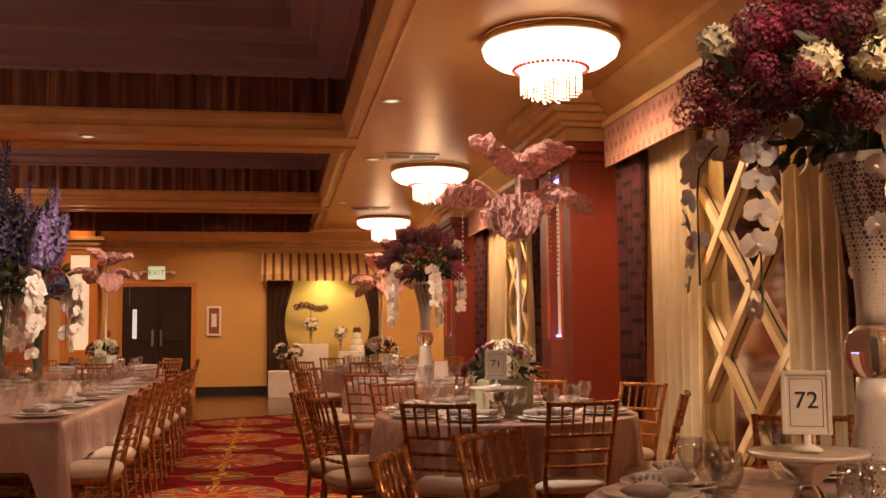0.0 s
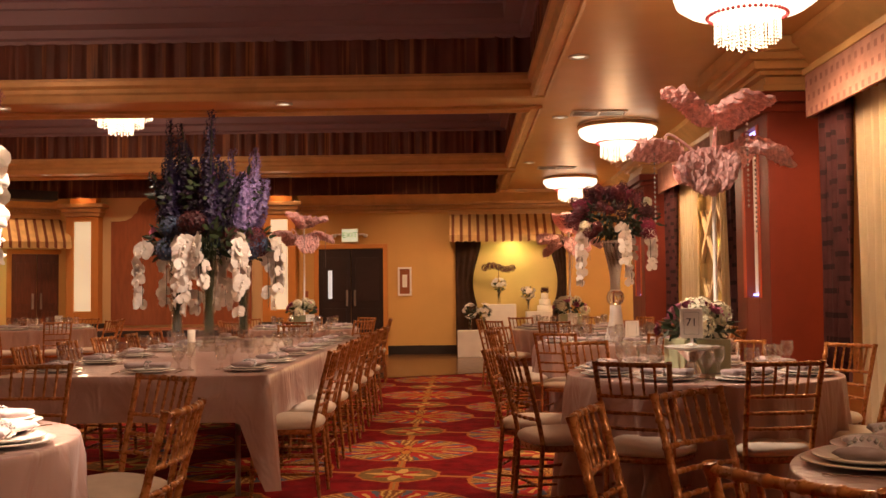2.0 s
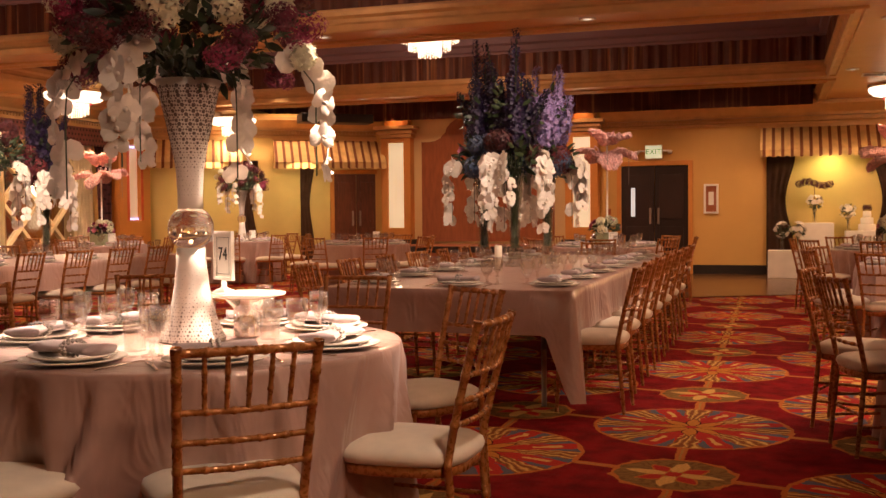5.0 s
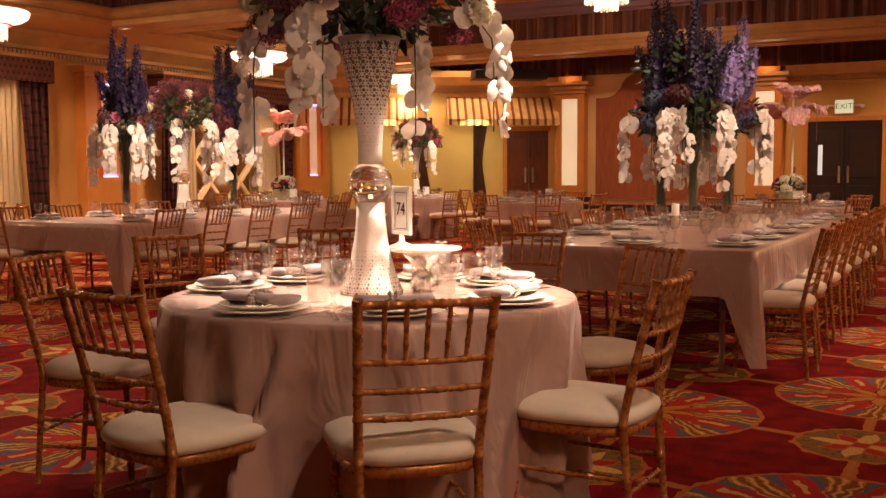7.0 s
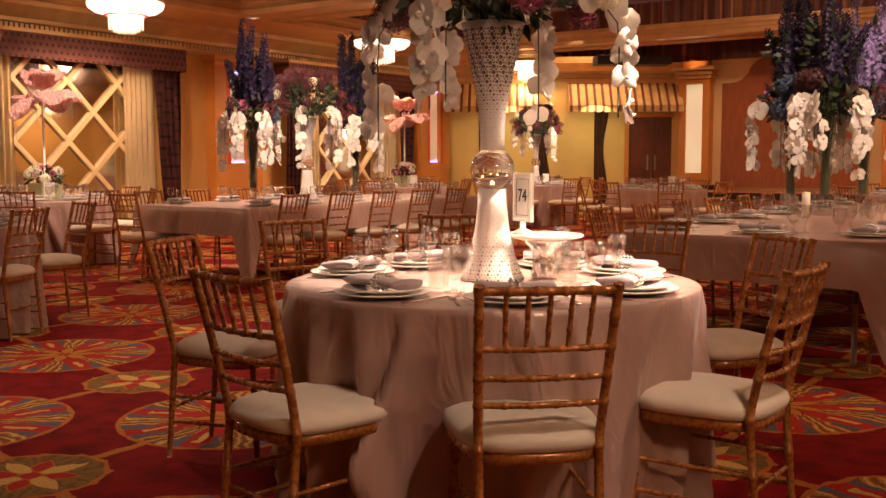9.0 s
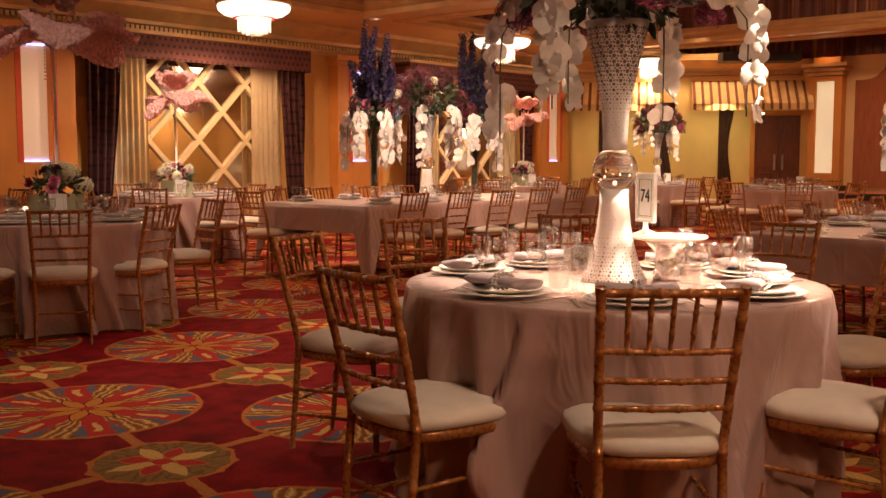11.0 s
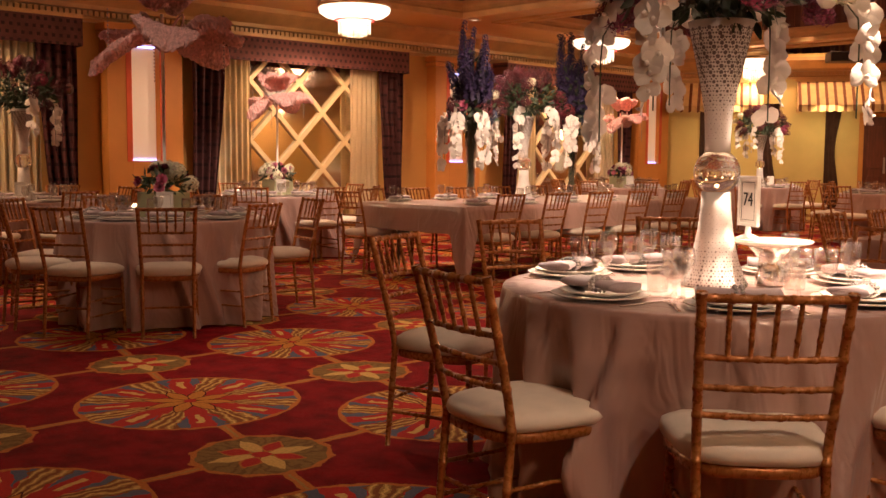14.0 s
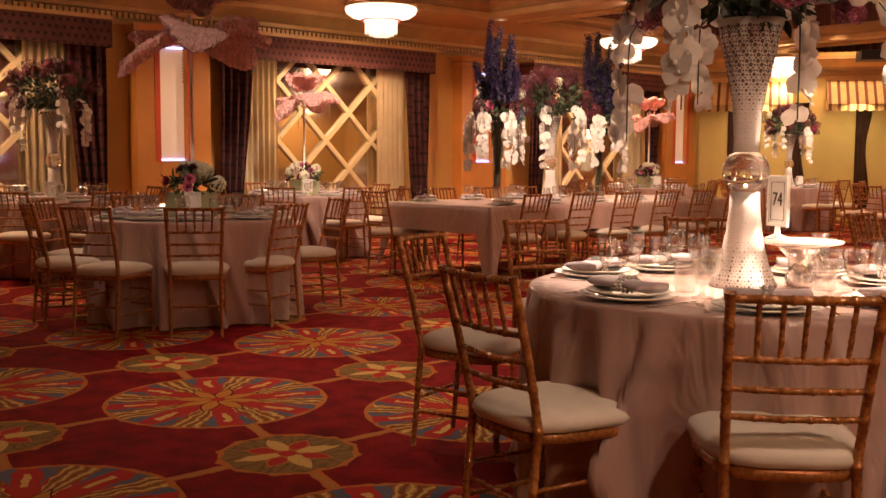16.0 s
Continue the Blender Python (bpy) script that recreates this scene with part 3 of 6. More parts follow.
cornice("cornice_far", RIGHT + 3.3, pose(-3.3, FAR, 0))
cornice("cornice_right", FAR - BACK, pose(RIGHT, FAR, 0, 0, 0, -90))
cornice("cornice_left", 18.15 - BACK, pose(LEFT, BACK, 0, 0, 0, 90))
cornice("cornice_corner", DLEN, DIAG)
setting("baseboard", cuboid(-3.0, 2.6, FAR - 0.02, FAR - 0.002, 0.012, 0.19, 0.004), M["black"], "dark stained baseboard on the end wall", "baseboard")
bm = cuboid(-7.95, -3.35, 18.3, FAR - 0.002, 0, 0.6, 0.01)
setting("stage", bm, M["panel"], "low reddish wooden stage platform", "stage")
setting("stage_edge", cuboid(-7.97, -3.33, 18.27, 18.297, 0.5, 0.62, 0.005), M["black"], "black nosing along the stage edge", "stage edge")


# ---- mirror windows, drapes and pilasters ----
def drape_sheet(x0, x1, z0, z1, waves, depth, gather=0.0, flip=1):
    """Pleated curtain; gather pulls its lower edge to one side."""
    bm = bmesh.new()
    n, rows = waves * 8, []
    for k in range(9):
        f = k / 8
        z = z1 + (z0 - z1) * f
        pinch = 1 - gather * f ** 1.5 * 0.75
        row = []
        for i in range(n + 1):
            u = i / n
            x = x0 + (x1 - x0) * (u * pinch if flip > 0 else 1 - (1 - u) * pinch)
            row.append(bm.verts.new((x, -depth * (0.5 + 0.5 * math.sin(2 * math.pi * waves * u + 0.4 * math.sin(5 * f + i))), z)))
        rows.append(row)
    for a, b in zip(rows, rows[1:]):
        for i in range(n):
            bm.faces.new((a[i], b[i], b[i + 1], a[i + 1]))
    bmesh.ops.solidify(bm, geom=bm.faces[:], thickness=0.008)
    return bm


def dotted(name, base, spot, size, axes=(0, 2)):
    """Fabric with rows of small square motifs."""
    m = mat(name, base, 0.8, vary=0.3, bump=0.2)
    nt = m.node_tree
    q = Calc(nt)
    sep = nt.nodes.new("ShaderNodeSeparateXYZ")
    nt.links.new(nt.nodes["Texture Coordinate"].outputs["Object"], sep.inputs[0])
    b = nt.nodes["Principled BSDF"]
    old = b.inputs["Base Color"].links[0].from_socket
    u, v = q("DIVIDE", sep.outputs[axes[0]], size), q("DIVIDE", sep.outputs[axes[1]], size)
    odd = q("MULTIPLY", q("FRACT", q("MULTIPLY", q("FLOOR", v), 0.5)), 1.0)
    fu, fv = q("FRACT", q("ADD", u, odd)), q("FRACT", v)
    on = q("MULTIPLY", q("LESS_THAN", q("ABSOLUTE", q("SUBTRACT", fu, 0.5)), 0.22), q("LESS_THAN", q("ABSOLUTE", q("SUBTRACT", fv, 0.5)), 0.22))
    nt.links.new(q.mix(on, old, spot), b.inputs["Base Color"])
    return m


M["valance"] = dotted("checked_valance", (0.15, 0.052, 0.045), (0.04, 0.014, 0.014), 0.09)
M["drape2"] = dotted("checked_drape", (0.12, 0.036, 0.038), (0.045, 0.014, 0.015), 0.09)
WINDOWS = 0


def mirror_window(m, half=1.85, wide=1.0):
    """One bay: mirror with a cream lattice, sheers, plum drapes and a valance. Local x along the wall, y into it, origin at its middle."""
    global WINDOWS
    WINDOWS += 1
    win = tagged(new("window_%d" % WINDOWS), "tall mirror window behind a cream diagonal lattice", "window", "mirror windows", "structure")
    win.matrix_world = m
    pane = part("mirror_pane", cuboid(-wide, wide, -0.025, -0.005, 0.35, 2.62), M["mirror"], win, "mirror glass", False)
    bm = bmesh.new()
    for x0, x1, z0, z1 in ((-wide - 0.08, -wide, 0.25, 2.7), (wide, wide + 0.08, 0.25, 2.7), (-wide, wide, 0.25, 0.35), (-wide, wide, 2.62, 2.7)):
        box(bm, x0, x1, -0.07, -0.004, z0, z1, 0.006)
    part("window_frame", bm, M["lattice"], win, "", False)
    part("window_sill", cuboid(-wide - 0.12, wide + 0.12, -0.12, -0.004, 0.005, 0.245, 0.01), M["lattice"], win, "", False)
    # diagonal lattice bars, cut to the frame
    step, rise = 0.84, 1.0
    for s in (1, -1):
        k = -10
        while k < 11:
            c = k * step
            pts = []
            for i in range(201):
                z = 0.35 + 2.27 * i / 200
                x = c + s * (z - 1.48) / rise
                if -wide <= x <= wide:
                    pts.append((x, z))
            if len(pts) > 8:
                (xa, za), (xb, zb) = pts[0], pts[-1]
                L = math.hypot(xb - xa, zb - za)
                y0 = -0.075 if s > 0 else -0.068
                b = part("lattice_bar", box(bmesh.new(), 0, L, y0, -0.03, -0.034, 0.034, 0.004), M["lattice"], win, "", False)
                b.matrix_local = Matrix.Translation((xa, 0, za)) @ Matrix.Rotation(-math.atan2(zb - za, xb - xa), 4, "Y")
            k += 1
    for s in (-1, 1):
        a, b = sorted((s * (wide - 0.12), s * (half - 0.42)))
        ob = part("sheer_curtain", drape_sheet(a, b, 0.01, 2.63, 6, 0.07), M["sheer"])
        tagged(ob, "cream pleated sheer curtain beside a mirror", "curtain", "sheer curtains")
        ob.matrix_world = m @ Matrix.Translation((0, -0.10, 0))
        a, b = sorted((s * (half - 0.5), s * half))
        ob = part("plum_drape", drape_sheet(a, b, 0.55, 2.64, 4, 0.10, 0.45, -s), M["drape2"])
        ob = tagged(ob, "dark plum checked drape tied back to the side", "curtain", "plum drapes")
        ob.matrix_world = m @ Matrix.Translation((0, -0.19, 0))
    bm = bmesh.new()
    box(bm, -half - 0.04, half + 0.04, -0.36, -0.33, 2.55, 2.89, 0.005)
    box(bm, -half - 0.04, -half - 0.01, -0.33, -0.004, 2.55, 2.89)
    box(bm, half + 0.01, half + 0.04, -0.33, -0.004, 2.55, 2.89)
    box(bm, -half - 0.01, half + 0.01, -0.33, -0.004, 2.85, 2.885)
    ob = part("valance", bm, M["valance"], None, "", False)
    tagged(ob, "plum checked box valance under the cornice", "valance", "valances")
    ob.matrix_world = m
    bm = bmesh.new()
    box(bm, -half - 0.05, half + 0.05, -0.375, -0.361, 2.88, 2.93, 0.004)
    trim = part("valance_trim", bm, M["trim"], ob, "gilt top rail", False)


def pilaster(m, colour, red, d=0.22):
    """Broad pilaster with a lit mosaic strip and blue light at its ends."""
    p = thing("pilaster", "%s pilaster with a lit mosaic panel" % ("dark red" if red else "orange"), "pilaster", "side wall pilasters", "structure", m)
    bm = bmesh.new()
    box(bm, -0.52, -0.19, -d, -0.003, 0, 2.885, 0.008)
    box(bm, 0.19, 0.52, -d, -0.003, 0, 2.885, 0.008)
    box(bm, -0.19, 0.19, -d, -0.003, 0, 1.16, 0.004)
    box(bm, -0.19, 0.19, -d, -0.003, 2.66, 2.885, 0.004)
    box(bm, -0.19, 0.19, -d + 0.14, -0.003, 1.16, 2.66)
    part("shaft", bm, colour, p, "", False)
    part("cap", box(cuboid(-0.57, 0.57, -d - 0.06, -0.003, 2.80, 2.887, 0.01), -0.55, 0.55, -d - 0.04, -0.003, 2.72, 2.78, 0.01), colour, p, "", False)
    part("plinth", cuboid(-0.56, 0.56, -d - 0.05, -0.003, 0.001, 0.22, 0.01), colour, p, "", False)
    part("lit_panel", cuboid(-0.17, 0.17, -d + 0.07, -d + 0.13, 1.2, 2.62, 0.005), M["mosaic"], p, "glowing textured glass mosaic panel", False)
    # strips beside the panel carry red light on the recess sides as colour
    for s in (-1, 1):
        a, b = sorted((s * 0.195, s * 0.27))
        part("red_reveal", cuboid(a, b, -d - 0.006, -d + 0.003, 1.16, 2.66, 0.002), M["redlit"], p, "strip coloured as a recess side in red light", False)
    for z in (1.175, 2.625):
        part("light_strip", cuboid(-0.165, 0.165, -d + 0.05, -d + 0.13, z, z + 0.02), M["led"], p, "blue light strip", False)


for y in (-2.3, 3.55, 8.82, 14.85):
    mirror_window(pose(LEFT, y, 0, 0, 0, 90))
for y in (0.6, 6.32, 11.92, 17.5):
    pilaster(pose(LEFT, y, 0, 0, 0, 90), M["orangecol"], False)
M["valance"] = dotted("mauve_valance", (0.33, 0.16, 0.115), (0.24, 0.10, 0.075), 0.11)
for y in (0.4, 6.02, 12.0):
    mirror_window(pose(RIGHT, y, 0, 0, 0, -90), wide=0.74)
for y in (3.3, 9.1, 14.95):
    m = pose(RIGHT, y, 0, 0, 0, -90)
    pilaster(m, M["redcol"], True, 0.46)
    # the cornice breaks forward round the pier
    bm = bmesh.new()
    for z0, z1, g in ((2.895, 2.95, 0.03), (2.95, 3.02, 0.01), (3.02, 3.06, 0.07), (3.06, 3.13, 0.13), (3.13, 3.19, 0.19), (3.19, CEIL - 0.006, 0.26)):
        box(bm, -0.52 - g, 0.52 + g, -0.46 - g, -0.02, z0, z1 - 0.002, 0.006)
    setting("cornice_pier", bm, M["trim"], "gilt stepped cornice round a dark red pier", "cornice").matrix_world = m


# ---- end wall: columns, panel, door, awnings ----
def lit_column(x):
    c = thing("lit_column", "ochre column with a tall lit glass panel", "column", "lit columns", "structure", pose(x, FAR, 0))
    bm = bmesh.new()
    box(bm, -0.33, -0.18, -0.26, -0.003, 0.6, 2.86, 0.006)
    box(bm, 0.18, 0.33, -0.26, -0.003, 0.6, 2.86, 0.006)
    box(bm, -0.18, 0.18, -0.26, -0.003, 0.6, 0.93, 0.004)
    box(bm, -0.18, 0.18, -0.26, -0.003, 2.78, 2.86, 0.004)
    box(bm, -0.27, 0.27, -0.22, -0.003, 3.13, 3.6, 0.006)
    part("shaft", bm, M["orangecol"], c, "", False)
    bm = bmesh.new()
    for k, (w, z) in enumerate(((0.36, 2.87), (0.40, 2.95), (0.46, 3.04))):
        box(bm, -w, w, -0.26 - (w - 0.33), -0.003, z, z + 0.075, 0.012)
    part("capital", bm, M["trim"], c, "", False)
    part("lit_panel", cuboid(-0.17, 0.17, -0.235, -0.12, 0.95, 2.76, 0.004), M["sconce"], c, "glowing frosted glass panel", False)
    bm = bmesh.new()
    box(bm, -0.4, 0.4, -0.34, -0.003, 0.601, 0.70, 0.01)
    part("base", bm, M["black"], c, "", False)
    lamp("column_uplight", "POINT", 3.0, (1.0, 0.5, 0.2), (x, FAR - 0.42, 3.22), size=0.05)
    lamp("column_glow", "AREA", 4.0, (1.0, 0.72, 0.42), (x, FAR - 0.3, 1.9), (x, FAR - 3, 1.9), size=0.3)


lit_column(-7.67)
lit_column(-3.68)
bm = bmesh.new()
pts = [(-7.15, 0.66), (-4.28, 0.66), (-4.28, 2.77), (-4.45, 2.77)]
pts += [(-4.45 - 0.30 * math.sin(a), 2.77 + 0.16 * (1 - math.cos(a))) for a in (0.5, 1.0, 1.4)]
pts += [(-5.715 + 0.9 * math.cos(a), 2.95 + 0.42 * math.sin(a)) for a in [math.pi * k / 12 for k in range(13)]]
pts += [(-6.98 + 0.30 * math.sin(a), 2.77 + 0.16 * (1 - math.cos(a))) for a in (1.4, 1.0, 0.5)]
pts += [(-6.98, 2.77), (-7.15, 2.77)]
front = [bm.verts.new((x, FAR - 0.06, z)) for x, z in pts]
rear = [bm.verts.new((x, FAR - 0.004, z)) for x, z in pts]
bm.faces.new(front)
for i in range(len(pts)):
    bm.faces.new((front[i], rear[i], rear[(i + 1) % len(pts)], front[(i + 1) % len(pts)]))
setting("arched_panel", bm, M["panel"], "reddish wooden wall panel with an arched top", "wall panel")
setting("wall_upper_band", cuboid(-7.38, -4.03, FAR - 0.003, FAR - 0.001, 0.6, 4.0), M["pale"], "pale yellow wall round the stage panel", "wall")
# black loudspeaker recess beside the left lit column
ob = part("black_recess", cuboid(-0.75, 0.75, -0.5, 0.0, 3.12, CEIL - 0.01, 0.01), M["black"])
tagged(ob, "black box on the cornice beside the column", "loudspeaker")
ob.matrix_world = pose(-8.75, 19.5, 0, 0, 0, 38)


def double_door(m, width, height, name, label, wood):
    d = tagged(new(name), label, "door", kind="structure")
    d.matrix_world = m
    bm = bmesh.new()
    box(bm, -width / 2 - 0.09, -width / 2, -0.06, -0.003, 0.012, height + 0.09, 0.01)
    box(bm, width / 2, width / 2 + 0.09, -0.06, -0.003, 0.012, height + 0.09, 0.01)
    box(bm, -width / 2, width / 2, -0.06, -0.003, height, height + 0.09, 0.01)
    part("door_frame", bm, M["orangecol"], d, "", False)
    for s in (-1, 1):
        a, b = sorted((s * 0.004, s * width / 2))
        leaf = part("door_leaf", cuboid(a, b, -0.035, -0.004, 0.02, height - 0.004, 0.004), wood, d, "", False)
        for z0, z1 in ((0.2, 0.95), (1.1, height - 0.18)):
            w = b - a
            bm = bmesh.new()
            box(bm, a + 0.09, b - 0.09, -0.046, -0.036, z0, z1, 0.006)
            part("raised_panel", bm, wood, leaf, "", False)
        part("push_bar", cuboid(*sorted((s * 0.06, s * 0.10)), -0.075, -0.036, 1.0, 1.32, 0.006), M["metal"], leaf, "metal pull handle", False)
    return d


d = double_door(pose(-2.255, FAR, 0), 1.31, 2.16, "door_1", "closed dark brown double door in an ochre frame", mat("black_brown_door", (0.022, 0.010, 0.008), 0.4, vary=0.3, scale=4, bump=0.05))
part("narrow_pane", cuboid(-0.46, -0.38, -0.052, -0.047, 1.15, 1.72), glow("pale_pane", (0.75, 0.9, 0.9), 0.5), d, "pale narrow glass pane", False)
e = thing("exit_sign", "lit white exit sign with green letters", "exit sign", at=pose(-2.27, FAR, 2.43))
part("housing", cuboid(-0.17, 0.17, -0.07, -0.003, -0.14, 0.14, 0.01), M["white"], e, "", False)
part("face", cuboid(-0.155, 0.155, -0.074, -0.071, -0.12, 0.12), M["exit"], e, "glowing face", False)
for s in (-1, 1):
    part("lamp_arm", tube([(s * 0.16, -0.04, 0.02), (s * 0.30, -0.05, 0.02)], 0.018), M["white"], e)
    part("lamp_head", lathe([(0.0, -0.04), (0.035, -0.04), (0.05, 0.02), (0.0, 0.03)], 12, None, s * 0.32, -0.06), M["white"], e)


def lettering(text, size, material, m, name, parent=None):
    cu = bpy.data.curves.new(name, "FONT")
    cu.body, cu.size, cu.extrude = text, size, 0.001
    cu.align_x, cu.align_y = "CENTER", "CENTER"
    ob = new(name, cu)
    me = bpy.data.meshes.new_from_object(ob.evaluated_get(bpy.context.evaluated_depsgraph_get()))
    bpy.data.objects.remove(ob)
    me.materials.append(material)
    ob = new(name, me)
    ob.parent = parent
    ob.matrix_local = m
    return ob


lettering("EXIT", 0.15, M["green"], pose(0, -0.076, 0, 90, 0, 0), "letters", e)
pf = thing("framed_notice", "small white-framed notice on the end wall", "picture frame", at=pose(-1.165, FAR, 1.485))
bm = bmesh.new()
for a in ((-0.14, -0.10, -0.29, 0.29), (0.10, 0.14, -0.29, 0.29), (-0.10, 0.10, 0.25, 0.29), (-0.10, 0.10, -0.29, -0.25)):
    box(bm, a[0], a[1], -0.035, -0.003, a[2], a[3], 0.004)
part("frame", bm, M["white"], pf, "", False)
part("backing", cuboid(-0.10, 0.10, -0.012, -0.004, -0.25, 0.25), M["panel"], pf, "", False)
part("leaflet", cuboid(-0.05, 0.05, -0.016, -0.013, -0.12, 0.14), M["paper"], pf, "", False)
sw = thing("wall_switch", "small brown switch plate beside the door", "switch", at=pose(-3.16, FAR, 1.25))
part("plate", cuboid(-0.035, 0.035, -0.012, -0.003, -0.06, 0.06, 0.003), M["panel"], sw, "", False)


def awning(m, width, z0, z1, out, label):
    a = thing("awning", label, "awning", "striped awnings", at=m)
    n = int(width / 0.11)
    bm = bmesh.new()
    for i in range(n):                       # shallow folds between the stripes
        x0, x1 = -width / 2 + width * i / n, -width / 2 + width * (i + 1) / n
        xm = (x0 + x1) / 2
        v = [bm.verts.new(p) for p in ((x0, -0.02, z1), (xm, -0.03, z1), (x1, -0.02, z1), (x0, -out, z0 + 0.14), (xm, -out - 0.015, z0 + 0.14), (x1, -out, z0 + 0.14))]
        bm.faces.new((v[0], v[3], v[4], v[1]))
        bm.faces.new((v[1], v[4], v[5], v[2]))
    bmesh.ops.remove_doubles(bm, verts=bm.verts[:], dist=0.0005)
    bmesh.ops.solidify(bm, geom=bm.faces[:], thickness=0.008)
    part("canopy", bm, M["awning"], a, "", False)
    bm = bmesh.new()
    n = int(width / 0.16)
    for i in range(n):                       # scalloped hanging edge
        x0, x1 = -width / 2 + width * i / n, -width / 2 + width * (i + 1) / n
        top = [bm.verts.new((x0 + (x1 - x0) * k / 6, -out - 0.002, z0 + 0.14)) for k in range(7)]
        bot = [bm.verts.new((x0 + (x1 - x0) * k / 6, -out - 0.012, z0 + 0.03 - 0.03 * math.sin(math.pi * k / 6))) for k in range(7)]
        for k in range(6):
            bm.faces.new((top[k], bot[k], bot[k + 1], top[k + 1]))
    part("scalloped_edge", bm, M["awning"], a, "", False)
    for s in (-1, 1):
        bm = bmesh.new()
        x = s * width / 2
        v = [bm.verts.new(p) for p in ((x, -0.02, z1), (x, -out, z0 + 0.14), (x, -out, z0 + 0.02), (x, -0.02, z0 + 0.02))]
        bm.faces.new(v)
        bmesh.ops.solidify(bm, geom=bm.faces[:], thickness=0.01)
        part("side_cheek", bm, M["awning"], a, "", False)
    part("top_rail", cuboid(-width / 2 - 0.03, width / 2 + 0.03, -0.06, -0.003, z1 - 0.01, z1 + 0.05, 0.006), M["trim"], a, "", False)
    return a


awning(pose(0.965, FAR, 0), 2.41, 2.24, 2.84, 0.55, "brown and gold striped awning over a yellow niche")


def hourglass_drape(x0, x1, z0, z1, flare):
    """Brown side curtain whose inner edge bows in and out."""
    bm = bmesh.new()
    rows = []
    for k in range(17):
        f = k / 16
        inner = x1 + flare * (math.cos(2.6 * math.pi * f) * 0.5 + 0.1 - 0.3 * f)
        rows.append([bm.verts.new((x0 + (inner - x0) * i / 12, -0.04 - 0.02 * math.sin(i * 1.9), z1 + (z0 - z1) * f)) for i in range(13)])
    for a, b in zip(rows, rows[1:]):
        for i in range(12):
            bm.faces.new((a[i], b[i], b[i + 1], a[i + 1]))
    bmesh.ops.solidify(bm, geom=bm.faces[:], thickness=0.01)
    return bm


setting("niche_back", cuboid(-0.12, 2.08, FAR - 0.012, FAR - 0.004, 0.012, 2.5), M["yellow"], "bright yellow niche back under the awning", "niche")
for x0, x1, fl in ((-0.13, 0.30, 0.16), (2.10, 1.84, -0.16)):
    ob = part("niche_drape", hourglass_drape(x0, x1, 0.02, 2.36, fl), M["brown"])
    tagged(ob, "brown curtain framing the yellow niche", "curtain", "niche drapes")
    ob.matrix_world = pose(0, FAR - 0.02, 0)
lamp("niche_light", "AREA", 9, (1.0, 0.85, 0.35), (1.0, FAR - 0.35, 2.28), (1.0, FAR - 0.1, 0.6), size=0.5)
# corner wall: two awnings, brown curtains, a door
awning(DIAG @ pose(DLEN * 0.74, 0, 0), 2.35, 2.20, 2.84, 0.6, "brown and gold striped awning on the corner wall")
awning(DIAG @ pose(DLEN * 0.20, 0, 0), 1.9, 2.20, 2.84, 0.6, "brown and gold striped awning near the side wall")
for k, (x0, x1, fl) in enumerate(((0.75, 1.05, 0.12), (1.95, 2.25, 0.12), (3.20, 3.45, 0.10))):
    ob = part("corner_drape", hourglass_drape(x0, x1, 0.02, 2.4, fl), M["brown"])
    tagged(ob, "brown gathered curtain on the yellow corner wall", "curtain", "corner drapes")
    ob.matrix_world = DIAG
double_door(DIAG @ pose(DLEN - 0.75, 0, 0), 0.95, 2.12, "door_2", "closed brown wooden door under the corner awning", M["wood"])
# added fill lamps before the corner wall; no fixture stands there
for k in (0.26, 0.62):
    lamp("corner_fill", "AREA", 9, (1.0, 0.80, 0.45), DIAG @ Vector((DLEN * k, -0.85, 2.15)), DIAG @ Vector((DLEN * k, 0, 1.0)), size=0.7)


# ---- ceiling lights and fittings ----
def chandelier():
    c = thing("chandelier", "round white crystal flush chandelier with hanging strands", "chandelier", "crystal chandeliers")
    part("ceiling_rim", lathe([(0.47, 0), (0.50, -0.02), (0.50, -0.05), (0.47, -0.06)], 40), M["trim"], c, "brown rim")
    part("bowl", lathe([(0.47, -0.052), (0.488, -0.08), (0.470, -0.135), (0.40, -0.185), (0.26, -0.215), (0.0, -0.22)], 40), M["bowl"], c, "glowing crystal bowl")
    bm = bmesh.new()
    for i in range(46):
        a = 2 * math.pi * i / 46
        lathe([(0, -0.214), (0.014, -0.226), (0.014, -0.236), (0, -0.246)], 6, bm, 0.262 * math.cos(a), 0.262 * math.sin(a))
    part("bead_ring", bm, M["pinkbead"], c, "pink bead ring")
    for ring, (r, n) in enumerate(((0.215, 44), (0.16, 30), (0.10, 18))):
        bm = bmesh.new()
        for i in range(n):
            a = 2 * math.pi * i / n
            x, y = r * math.cos(a), r * math.sin(a)
            z1, z0 = -0.22, -0.385 - 0.025 * ring - 0.015 * (i % 3)
            k = 9
            for j in range(k):
                z = z1 + (z0 - z1) * (j + 0.5) / k
                lathe([(0, z + 0.009), (0.0075, z), (0, z - 0.009)], 4, bm, x, y)
        part("crystal_fringe", bm, M["beads"], c, "glowing strands of crystal beads", False)["kind"] = "stuff"
    return c


first = chandelier()
for i, (x, y) in enumerate(CHANDELIERS):
    m = pose(x, y, CEIL - 0.001)
    if i == 0:
        first.matrix_world = m
    else:
        copy_thing(first, m)


